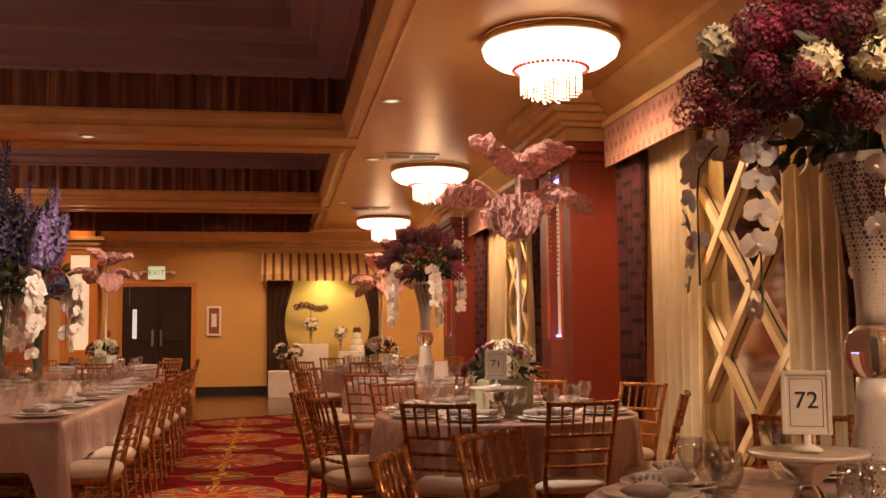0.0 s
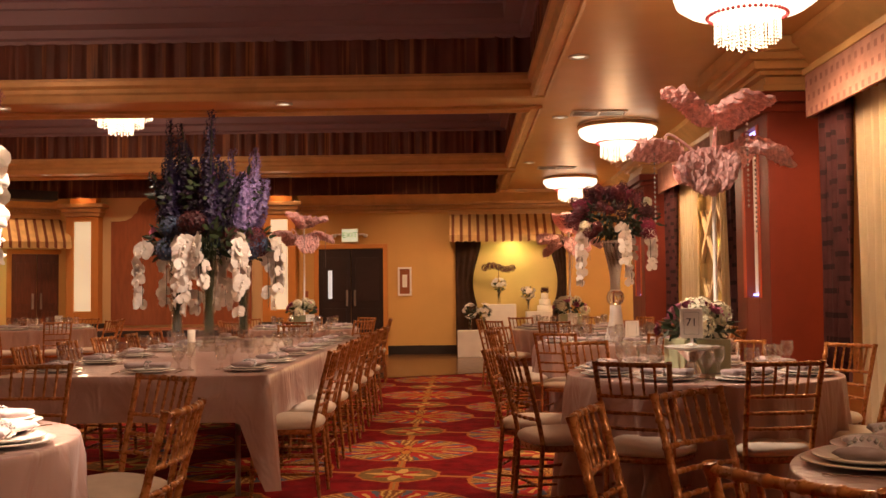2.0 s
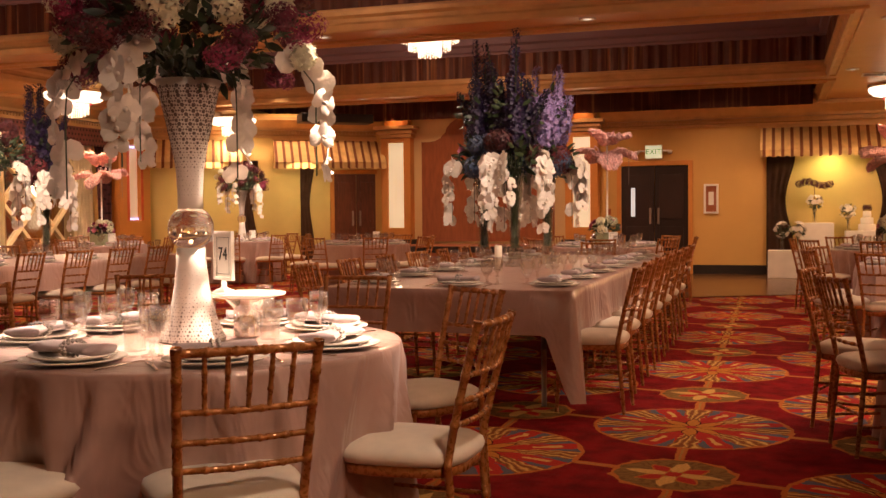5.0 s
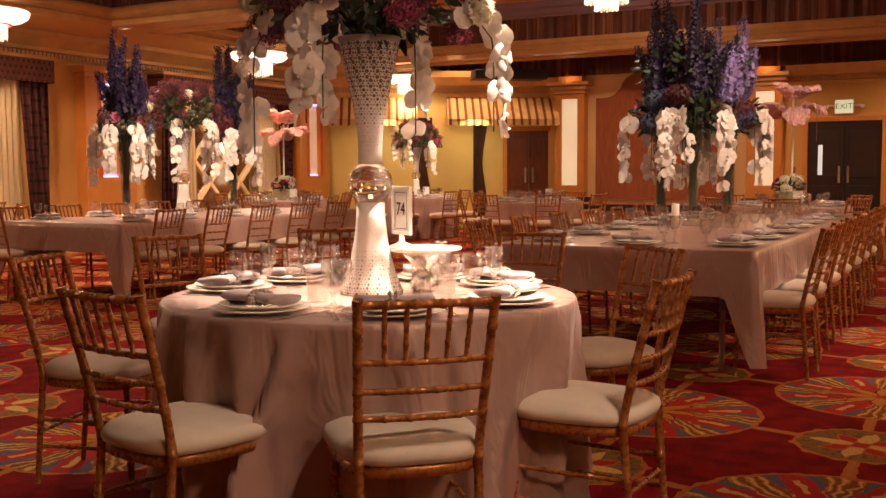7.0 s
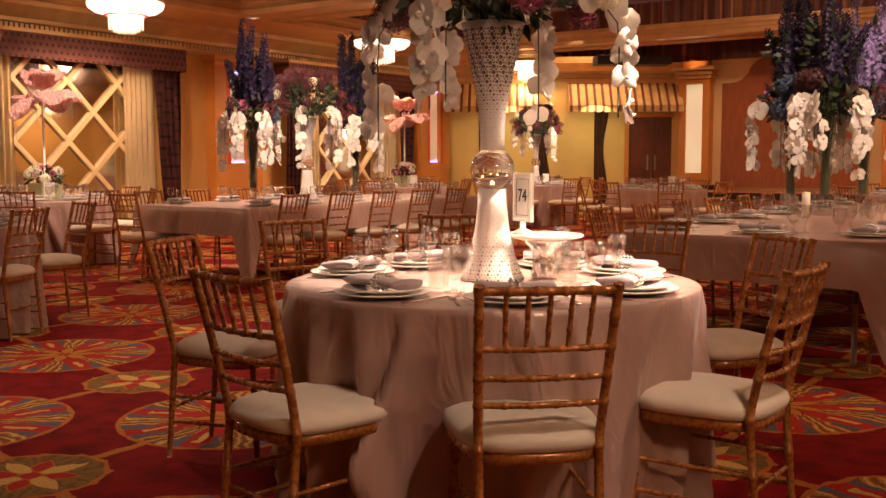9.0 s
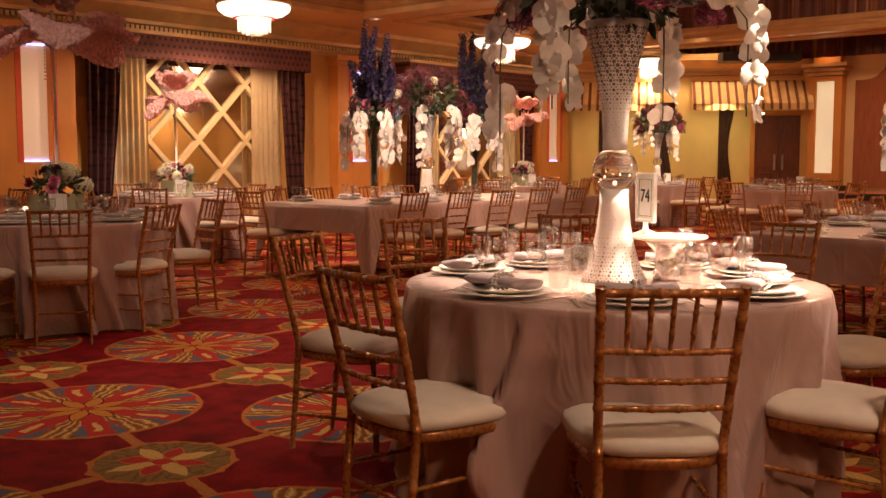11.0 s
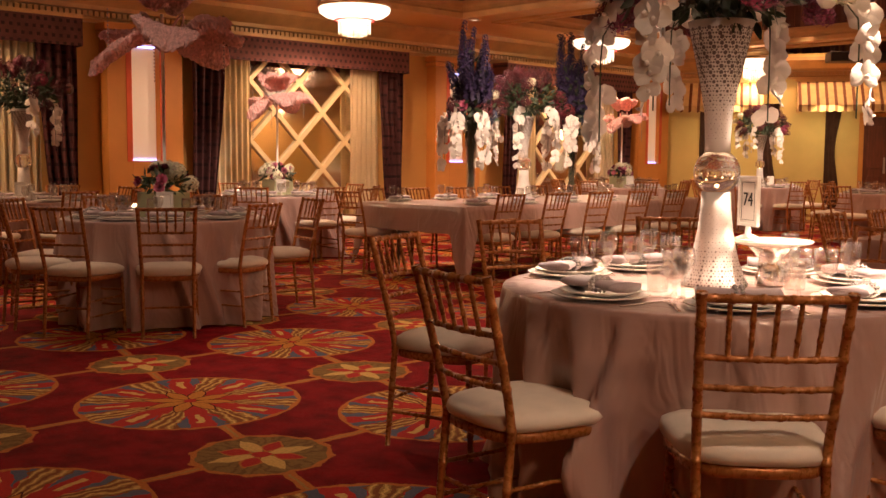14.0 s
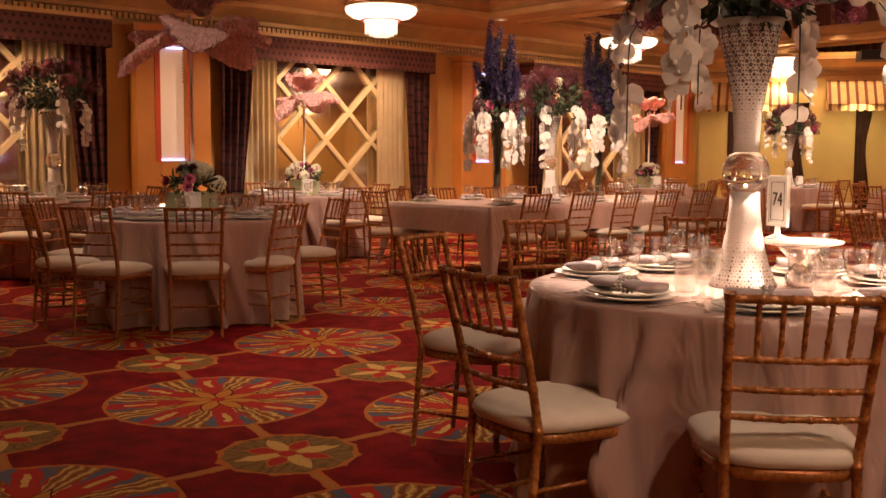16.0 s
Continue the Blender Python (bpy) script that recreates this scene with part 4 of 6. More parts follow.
def hall_chandelier():
    c = thing("hall_chandelier", "tiered crystal chandelier hanging inside a coffer", "chandelier", "hall chandeliers")
    part("stem", tube([(0, 0, 0), (0, 0, -0.65)], 0.02), M["trim"], c)
    for r, z0, z1, n in ((0.42, -0.60, -0.86, 60), (0.30, -0.68, -0.98, 44), (0.16, -0.8, -1.08, 24)):
        bm = bmesh.new()
        for i in range(n):
            a = 2 * math.pi * i / n
            for j in range(9):
                z = z0 + (z1 - z0) * j / 8 - 0.02 * (i % 2)
                lathe([(0, z + 0.016), (0.013, z), (0, z - 0.016)], 4, bm, r * math.cos(a), r * math.sin(a))
        part("crystal_tier", bm, M["beads"], c, "glowing crystal tier", False)["kind"] = "stuff"
    part("frame_ring", lathe([(0.42, -0.57), (0.44, -0.59), (0.42, -0.61), (0.40, -0.59), (0.42, -0.57)], 32), M["trim"], c)
    return c


first = hall_chandelier()
first.matrix_world = pose(HALL, 8.0, 4.599)
copy_thing(first, pose(HALL + 0.2, 14.0, 4.599))


def downlight():
    d = thing("downlight", "small round recessed downlight in the gold ceiling", "downlight", "downlights")
    part("ring", lathe([(0.095, 0), (0.095, -0.012), (0.07, -0.016), (0.06, -0.002)], 24), M["white"], d)
    part("lens", lathe([(0.06, -0.003), (0.03, -0.012), (0, -0.014)], 20), M["downlight"], d, "dim lens")
    return d


first = downlight()
spots = [(1.07, 8.97), (1.2, 12.05), (2.7, 8.9), (-1.9, 10.98), (-5.0, 10.98), (-8.0, 10.98), (1.1, 16.2), (-10.9, 11.0), (-9.7 - 1.2, 15.8), (-9.2 - 1.5, 5.8), (-4.0, 16.95), (-7.0, 16.95)]
for i, (x, y) in enumerate(spots):
    m = pose(x, y, CEIL - 0.001)
    if i == 0:
        first.matrix_world = m
    else:
        copy_thing(first, m)


def vent(m):
    v = thing("ceiling_vent", "white slatted air vent in the ceiling", "vent", "ceiling vents", at=m)
    bm = bmesh.new()
    for a in ((-0.32, 0.32, -0.16, -0.13), (-0.32, 0.32, 0.13, 0.16), (-0.32, -0.29, -0.13, 0.13), (0.29, 0.32, -0.13, 0.13), (-0.015, 0.015, -0.13, 0.13)):
        box(bm, *a, -0.015, -0.001)
    part("frame", bm, M["white"], v, "", False)
    part("backing", cuboid(-0.29, 0.29, -0.13, 0.13, -0.003, -0.001), M["black"], v, "", False)
    for k in range(6):
        part("slat", cuboid(-0.288, 0.288, -0.115 + k * 0.042, -0.10 + k * 0.042, -0.012, -0.004), M["metal"], v, "", False)


vent(pose(1.62, 11.8, CEIL))
vent(pose(1.6, 16.9, CEIL))


# ---- chairs ----
def chair():
    """Gold bamboo-style banquet chair; it faces +y, its origin is on the floor under the middle of the seat."""
    c = thing("banquet_chair", "gold bamboo-style banquet chair with ivory cushion", "chair", "banquet chairs")
    g = M["gold"]
    for s in (-1, 1):
        pts, radii = [], []
        rings = (0.12, 0.27, 0.45, 0.585, 0.665, 0.75, 0.84)
        for z in sorted([0.0, 0.06, 0.36, 0.52, 0.9, 0.918, 0.93] + [k + o for k in rings for o in (-0.009, -0.006, 0.006, 0.009)]):
            y = -0.185 - 0.04 * (1 - z / 0.45) if z < 0.45 else -0.185 - 0.115 * ((z - 0.45) / 0.48) ** 1.15
            x = s * (0.175 + 0.018 * max(0, (z - 0.45) / 0.48))
            near = min(abs(z - k) for k in rings + (0.924,))
            pts.append((x, y, z))
            radii.append((0.0164 if near < 0.0075 else 0.0142) * (0.8 + 0.2 * min(1, z / 0.3)))
        part("back_post", tube(pts, radii, 8), g, c)
        part("front_leg", bamboo((s * 0.195, 0.205, 0), (s * 0.185, 0.185, 0.43), 0.0135, 3), g, c)
        for z in (0.16, 0.27):
            part("side_stretcher", bamboo((s * 0.180, -0.20, z), (s * 0.188, 0.19, z), 0.008, 2, 6), g, c)

    def back_y(z):
        return -0.185 - 0.115 * ((z - 0.45) / 0.48) ** 1.15

    for z, r, name in ((0.915, 0.0125, "top_rail"), (0.75, 0.0095, "back_rail"), (0.665, 0.0095, "back_rail"), (0.585, 0.0095, "back_rail")):
        w = 0.175 + 0.018 * (z - 0.45) / 0.48
        bm = bamboo((-w, back_y(z), z), (w, back_y(z), z), r, 4, 8)
        for v in bm.verts:                       # the rails bow backwards
            v.co.y -= 0.022 * (1 - (v.co.x / w) ** 2)
        part(name, bm, g, c)
    for k in range(5):
        x = (k - 2) * 0.058
        bow = 0.022 * (1 - (x / 0.19) ** 2)
        part("spindle", bamboo((x, back_y(0.75) - bow, 0.75), (x * 1.05, back_y(0.915) - bow, 0.915), 0.0075, 2, 6), g, c)
    for y, z, name in ((0.2, 0.2, "front_stretcher"), (0.2, 0.31, "front_stretcher"), (-0.20, 0.22, "rear_stretcher")):
        part(name, bamboo((-0.185, y, z), (0.185, y, z), 0.008, 3, 6), g, c)
    bm = bmesh.new()

    def outline(grow, z, n=28):
        out = []
        for i in range(n):
            a = 2 * math.pi * i / n
            ca, sa = math.cos(a), math.sin(a)
            r = (abs(ca) ** 4 + abs(sa) ** 4) ** -0.25
            x, y = r * ca * (0.213 + grow), r * sa * (0.212 + grow)
            x *= 1 + 0.10 * y / 0.2
            out.append((x, y, z))
        return out

    def stack(levels):
        rings = [[bm.verts.new(p) for p in outline(g_, z)] for g_, z in levels]
        for a, b in zip(rings, rings[1:]):
            for i in range(len(a)):
                bm.faces.new((a[i], a[(i + 1) % len(a)], b[(i + 1) % len(a)], b[i]))
        bm.faces.new(rings[0][::-1])
        bm.faces.new(rings[-1])

    stack([(-0.012, 0.405), (0.0, 0.41), (0.002, 0.435), (-0.008, 0.445)])
    part("seat_frame", bm, g, c)
    bm = bmesh.new()
    stack([(-0.012, 0.440), (0.006, 0.446), (0.014, 0.466), (0.008, 0.486), (-0.015, 0.501), (-0.06, 0.511), (-0.12, 0.516), (-0.17, 0.518)])
    part("cushion", bm, M["ivory"], c, "ivory fabric cushion")
    return c


CHAIR = chair()
CHAIR.scale = (0.955, 0.955, 0.955)
CHAIR_USED = []


def put_chair(x, y, toward, jitter=True):
    """A chair whose back stands over (x, y) and whose front points to `toward`."""
    a = math.degrees(math.atan2(toward[1] - y, toward[0] - x)) - 90
    if jitter:
        a += random.uniform(-5, 5)
    m = pose(x, y, 0, 0, 0, a) @ Matrix.Translation((0, 0.285, 0))
    if not CHAIR_USED:
        CHAIR.matrix_world = m @ Matrix.Scale(0.955, 4)
        CHAIR_USED.append(CHAIR)
    else:
        CHAIR_USED.append(copy_thing(CHAIR, m))


# ---- tables ----
def round_cloth(r, seed):
    """Floor-length satin cloth on a round table: broad panels, sharp slanting folds and drag lines."""
    rnd = random.Random(seed)
    bm = bmesh.new()
    seg = 288
    n_fold = rnd.randint(19, 22)
    folds = [(2 * math.pi * (k + rnd.uniform(-0.32, 0.32)) / n_fold, rnd.uniform(0.35, 1.2), rnd.uniform(0.045, 0.11), rnd.uniform(-0.5, 0.5)) for k in range(n_fold)]
    off = rnd.uniform(0, 40)
    rings = []
    prof = [(0.0, 0.76, 0), (r * 0.5, 0.76, 0), (r * 0.92, 0.76, 0), (r * 0.988, 0.76, 0), (r - 0.002, 0.758, 0), (r + 0.001, 0.754, 0), (r + 0.004, 0.738, 0.02)]
    prof += [(r + 0.008 + 0.02 * f, 0.738 - 0.726 * f, 0.05 + 0.95 * f ** 0.8) for f in [(k + 1) / 14 for k in range(14)]]
    for rad, z, amp in prof:
        if rad == 0:
            rings.append([bm.verts.new((0, 0, z))])
            continue
        ring = []
        for i in range(seg):
            a = 2 * math.pi * i / seg
            w = 0.0
            for c, h, wide, slant in folds:
                d = (a - c - slant * (0.76 - z) + math.pi) % (2 * math.pi) - math.pi
                lead, trail = wide * 0.4, wide * 1.3
                w += h * (math.exp(-(d / trail) ** 2) if d > 0 else math.exp(-(d / lead) ** 2))
            drag = noise.noise(Vector((math.cos(a) * 5 + off, math.sin(a) * 5 + z * 3, z * 5))) * min(1.0, amp * 3)
            rr = rad + amp * 0.15 * (w - 0.45) + 0.012 * drag
            ring.append(bm.verts.new((rr * math.cos(a), rr * math.sin(a), z)))
        rings.append(ring)
    for a, b in zip(rings, rings[1:]):
        for i in range(seg):
            j = (i + 1) % seg
            bm.faces.new((a[0], b[i], b[j]) if len(a) == 1 else (a[i], b[i], b[j], a[j]))
    return bm


def round_table(x, y, r=0.76, seed=0):
    t = thing("round_table", "round banquet table hidden under its cloth", "table", "round tables", at=pose(x, y, 0))
    part("tabletop", lathe([(0, 0.715), (r - 0.03, 0.715), (r - 0.02, 0.725), (r - 0.02, 0.74), (r - 0.03, 0.75), (0, 0.75)], 40), M["panel"], t)
    for k in range(4):
        a = math.pi / 4 + k * math.pi / 2
        part("leg", tube([(0.45 * math.cos(a), 0.45 * math.sin(a), 0), (0.4 * math.cos(a), 0.4 * math.sin(a), 0.715)], 0.018), M["metal"], t)
    ob = part("tablecloth", round_cloth(r, seed), M["cloth"])
    tagged(ob, "floor-length taupe satin tablecloth on a round table", "tablecloth", "tablecloths")
    ob.matrix_world = pose(x, y, 0)


def long_cloth(w, l, seed):
    """Lap-length cloth with pointed corners; origin at the middle of the table."""
    bm = bmesh.new()
    rnd = random.Random(seed)
    ph = [rnd.uniform(0, 6.28) for _ in range(4)]
    n = 52
    hw, hl = w / 2, l / 2
    per = []
    for k in range(n):
        per.append((-hw + w * k / n, -hl, 0, -1))
    m = int(n * l / w)
    for k in range(m):
        per.append((hw, -hl + l * k / m, 1, 0))
    for k in range(n):
        per.append((hw - w * k / n, hl, 0, 1))
    for k in range(m):
        per.append((-hw, hl - l * k / m, -1, 0))
    rings = []
    for drop, out, amp in ((0.0, -0.03, 0), (0.0, -0.006, 0), (0.006, 0.003, 0), (0.05, 0.008, 0.1), (0.12, 0.012, 0.5), (0.20, 0.018, 0.9), (0.27, 0.024, 1.2)):
        ring = []
        for i, (x, y, nx, ny) in enumerate(per):
            s = i * 0.35
            corner = min(math.hypot(abs(x) - hw, abs(y) - hl), 0.5)
            wv = amp * 0.012 * (math.sin(s + ph[0]) + math.sin(s * 0.43 + ph[1]))
            cz = max(0.0, 0.16 - corner)
            d = drop * (1 + 1.9 * cz / 0.16 * (1 if drop > 0.1 else 0.3)) if drop > 0.04 else drop
            k = cz / 0.16 * drop * 0.16
            ring.append(bm.verts.new((x + nx * (out + wv) + math.copysign(k, x), y + ny * (out + wv) + math.copysign(k, y), 0.76 - min(d, 0.66))))
        rings.append(ring)
    N = len(per)
    for a, b in zip(rings, rings[1:]):
        for i in range(N):
            bm.faces.new((a[i], b[i], b[(i + 1) % N], a[(i + 1) % N]))
    bm.faces.new(rings[0])
    return bm


def long_table(x0, x1, y0, y1, seed):
    cx, cy = (x0 + x1) / 2, (y0 + y1) / 2
    t = thing("long_table", "long rectangular banquet table under a cloth", "table", "long tables", at=pose(cx, cy, 0))
    w, l = x1 - x0, y1 - y0
    part("tabletop", cuboid(-w / 2 + 0.02, w / 2 - 0.02, -l / 2 + 0.02, l / 2 - 0.02, 0.715, 0.75, 0.005), M["panel"], t, "", False)
    k = max(2, int(l / 1.3))
    for i in range(k):
        for s in (-1, 1):
            yy = -l / 2 + 0.35 + (l - 0.7) * i / (k - 1)
            part("leg", bamboo((s * (w / 2 - 0.25), yy, 0), (s * (w / 2 - 0.25), yy, 0.715), 0.017, 1), M["metal"], t)
    ob = part("tablecloth", long_cloth(w, l, seed), M["cloth"])
    tagged(ob, "taupe satin cloth with hanging corners on a long table", "tablecloth", "tablecloths")
    ob.matrix_world = pose(cx, cy, 0)


# ---- place settings ----
def plate_set():
    p = thing("plate_stack", "ivory dinner plates stacked on a charger", "plates", "place settings")
    part("charger", lathe([(0, 0.003), (0.10, 0.003), (0.155, 0.012), (0.165, 0.016), (0.163, 0.019), (0.105, 0.010), (0, 0.009)], 36), M["plate"], p)
    part("dinner_plate", lathe([(0.0, 0.011), (0.085, 0.011), (0.13, 0.024), (0.137, 0.028), (0.134, 0.031), (0.088, 0.018), (0, 0.016)], 36), M["plate"], p)
    return p


def napkin():
    n = thing("napkin", "folded taupe napkin in a jewelled ring", "napkin", "napkins")
    bm = bmesh.new()
    rows = []
    for i in range(13):
        u = -0.5 + i / 12
        w = 0.035 + 0.05 * abs(u) ** 1.2 * 1.6
        row = []
        for k in range(10):
            a = 2 * math.pi * k / 10
            row.append(bm.verts.new((u * 0.25, w * math.cos(a) * (1 + 0.1 * math.sin(3 * a + i)), 0.018 + (0.014 + 0.010 * abs(u)) * math.sin(a))))
        rows.append(row)
    for a, b in zip(rows, rows[1:]):
        for k in range(10):
            bm.faces.new((a[k], b[k], b[(k + 1) % 10], a[(k + 1) % 10]))
    bm.faces.new(rows[0])
    bm.faces.new(rows[-1][::-1])
    part("cloth", bm, M["napkin"], n)
    bm = bmesh.new()
    for k in range(14):
        a = 2 * math.pi * k / 14
        z, y = 0.018 + 0.023 * math.sin(a), 0.042 * math.cos(a)
        for dx in (-0.010, 0.010):
            lathe([(0, z + 0.008), (0.008, z), (0, z - 0.008)], 6, bm, dx, y)
    part("ring", bm, M["bead"], n, "sparkling bead ring", False)["kind"] = "stuff"
    return n


def goblet(h, r, stem, name, label):
    prof = [(0, 0.0), (r * 0.85, 0.0), (r * 0.85, 0.004), (r * 0.3, 0.010), (0.007, 0.022), (0.006, stem * 0.55), (0.010, stem * 0.7), (0.007, stem), (r * 0.55, stem + 0.012), (r * 0.93, stem + 0.04), (r, stem + (h - stem) * 0.55), (r * 0.93, h), (r * 0.91, h), (r * 0.965, stem + (h - stem) * 0.55), (r * 0.88, stem + 0.043), (r * 0.45, stem + 0.018), (0, stem + 0.016)]
    g = part(name, lathe(prof, 20), M["glass"])
    return tagged(g, label, "glass", "glasses")


def cutlery(name, label):
    k = thing(name, label, "cutlery", "cutlery")
    part("handle", box(bmesh.new(), -0.006, 0.006, -0.10, 0.03, 0.0, 0.004, 0.0015), M["silver"], k, "", False)
    bm = bmesh.new()
    if name == "fork":
        box(bm, -0.012, 0.012, 0.03, 0.055, 0.0, 0.003)
        for i in range(4):
            box(bm, -0.012 + i * 0.0066, -0.008 + i * 0.0066, 0.055, 0.095, 0.0, 0.003)
    else:
        box(bm, -0.006, 0.009, 0.03, 0.125, 0.0, 0.003, 0.001)
    part("head", bm, M["silver"], k, "", False)
    return k


PLATE, NAPKIN = plate_set(), napkin()
WINE = goblet(0.175, 0.036, 0.075, "wine_glass", "clear stemmed wine glass on the cloth")
WATER = goblet(0.155, 0.042, 0.045, "water_goblet", "clear water goblet with a short stem")
FORK, KNIFE = cutlery("fork", "silver dinner fork beside plates"), cutlery("knife", "silver dinner knife beside plates")
TUMBLER = tagged(part("votive_glass", lathe([(0, 0), (0.036, 0), (0.04, 0.10), (0.037, 0.10), (0.033, 0.008), (0, 0.008)], 20), M["glass"]), "small clear glass votive cylinder on the table", "glass", "votives")
STOCK = {}


def put(ob, m):
    """Use the stock piece itself first, then copies of it."""
    if ob not in STOCK:
        STOCK[ob] = 1
        ob.matrix_world = m
        return ob
    return copy_thing(ob, m)


def setting_at(x, y, cx, cy, full=True):
    """One place setting at (x, y) on a table; (cx, cy) is straight ahead of the guest."""
    a = math.degrees(math.atan2(cy - y, cx - x)) - 90 + random.uniform(-4, 4)
    base = pose(x, y, 0.762, 0, 0, a)
    put(PLATE, base)
    put(NAPKIN, base @ pose(0, 0, 0.028, 0, 0, random.uniform(-25, 25)))
    put(WATER, base @ pose(0.14, 0.20, 0))
    put(WINE, base @ pose(0.22, 0.15, 0))
    if full:
        put(FORK, base @ pose(-0.19, 0, 0))
        put(KNIFE, base @ pose(0.185, 0, 0))


# ---- flowers ----
def petal(bm, m, length, width, curl, mi=0):
    """One curved petal, a small bent sheet."""
    rows = []
    for i in range(4):
        f = i / 3
        w = width * math.sin(math.pi * (0.12 + 0.80 * f)) * 0.5
        z = curl * f * f * length
        rows.append([bm.verts.new(m @ Vector((s * w, f * length, z - abs(s) * w * 0.25))) for s in (-1, 0, 1)])
    for a, b in zip(rows, rows[1:]):
        for k in range(2):
            bm.faces.new((a[k], a[k + 1], b[k + 1], b[k])).material_index = mi


def aim(direction):
    return Vector(direction).to_track_quat("Z", "Y").to_matrix().to_4x4()


def orchid(bm, place, direction, size, rnd):
    m0 = Matrix.Translation(place) @ aim(direction) @ Matrix.Rotation(rnd.uniform(-0.5, 0.5), 4, "Z")
    for k, (a, w) in enumerate(((90, 0.55), (210, 0.5), (330, 0.5), (12, 0.95), (168, 0.95))):
        petal(bm, m0 @ Matrix.Rotation(radians(a - 90), 4, "Z") @ Matrix.Rotation(rnd.uniform(0.05, 0.35), 4, "X"), size * (0.5 if w > 0.9 else 0.48), size * w * 0.75, -0.15)
    lathe([(0, 0.25 * size), (0.09 * size, 0.12 * size), (0.05 * size, 0), (0, 0)], 5, bm)
    for v in list(bm.verts)[-12:]:
        v.co = m0 @ v.co


def leaves(bm, place, n, spread, size, rnd, mi=0):
    for _ in range(n):
        d = Vector((rnd.gauss(0, 1), rnd.gauss(0, 1), rnd.gauss(0.1, 0.8))).normalized()
        p = Vector(place) + Vector((d.x * spread[0], d.y * spread[1], d.z * spread[2])) * rnd.uniform(0.5, 1.05)
        petal(bm, Matrix.Translation(p) @ aim(d) @ Matrix.Rotation(rnd.uniform(0, 6.28), 4, "Z") @ Matrix.Rotation(rnd.uniform(0.2, 1.1), 4, "X"), size * rnd.uniform(0.7, 1.4), size * 0.5, 0.3, mi)


def florets(bm, place, radius, n, size, rnd, stretch=1.0, axis=(0, 0, 1), mi=0):
    """A head of many tiny four-petalled florets over a ball or spike."""
    ax = aim(axis)
    for i in range(n):
        z = 1 - 2 * (i + 0.5) / n
        a = i * 2.39996 + rnd.uniform(-0.2, 0.2)
        r = math.sqrt(max(0, 1 - z * z))
        d = Vector((r * math.cos(a), r * math.sin(a), z))
        p = Vector(place) + (ax @ Vector((d.x * radius, d.y * radius, d.z * radius * stretch))) * rnd.uniform(0.82, 1.02)
        m = Matrix.Translation(p) @ aim(ax @ d) @ Matrix.Rotation(rnd.uniform(0, 1.5), 4, "Z")
        s = size * rnd.uniform(0.75, 1.25)
        c = bm.verts.new(m @ Vector((0, 0, -0.15 * s)))
        ring = [bm.verts.new(m @ Vector((s * (1 if k % 2 == 0 else 0.45) * math.cos(k * math.pi / 4), s * (1 if k % 2 == 0 else 0.45) * math.sin(k * math.pi / 4), 0.25 * s if k % 2 == 0 else 0))) for k in range(8)]
        for k in range(8):
            bm.faces.new((c, ring[k], ring[(k + 1) % 8])).material_index = mi


def rosette(bm, place, direction, size, rnd, mi=0):
    """A full round bloom of layered petals."""
    m0 = Matrix.Translation(place) @ aim(direction)
    for ring, (n, tilt, k) in enumerate(((5, 1.25, 0.55), (7, 0.85, 0.8), (9, 0.4, 1.0))):
        for i in range(n):
            m = m0 @ Matrix.Rotation(2 * math.pi * i / n + ring, 4, "Z") @ Matrix.Rotation(tilt, 4, "X")
            petal(bm, m, size * 0.5 * k, size * 0.36, 0.25, mi)


def orchid_cascade(bm, stem_bm, start, out, drop, n, size, rnd):
    """A drooping spray: an arching stem that carries n blooms on its way down."""
    p0 = Vector(start)
    o = Vector((out[0], out[1], 0))
    pts = []
    for i in range(9):
        f = i / 8
        pts.append(p0 + o * math.sin(min(1.0, f * 1.8) * 1.5) + Vector((0, 0, 0.10 * math.sin(f * 3.0) * (1 - f) - drop * f ** 1.7)))
    tube(pts, 0.003, 5, stem_bm)
    side = o.normalized() if o.length else Vector((1, 0, 0))
    for k in range(n):
        f = 0.30 + 0.70 * k / max(1, n - 1)
        i = min(int(f * 8), 7)
        p = pts[i].lerp(pts[i + 1], f * 8 - i)
        tang = Vector((-side.y, side.x, 0))
        d = (side * rnd.uniform(0.2, 1.0) + tang * rnd.uniform(-1.3, 1.3) + Vector((0, 0, rnd.uniform(-0.2, 0.4)))).normalized()
        orchid(bm, p + d * size * 0.30, d, size * (1.1 - 0.35 * f) * rnd.uniform(0.85, 1.15), rnd)


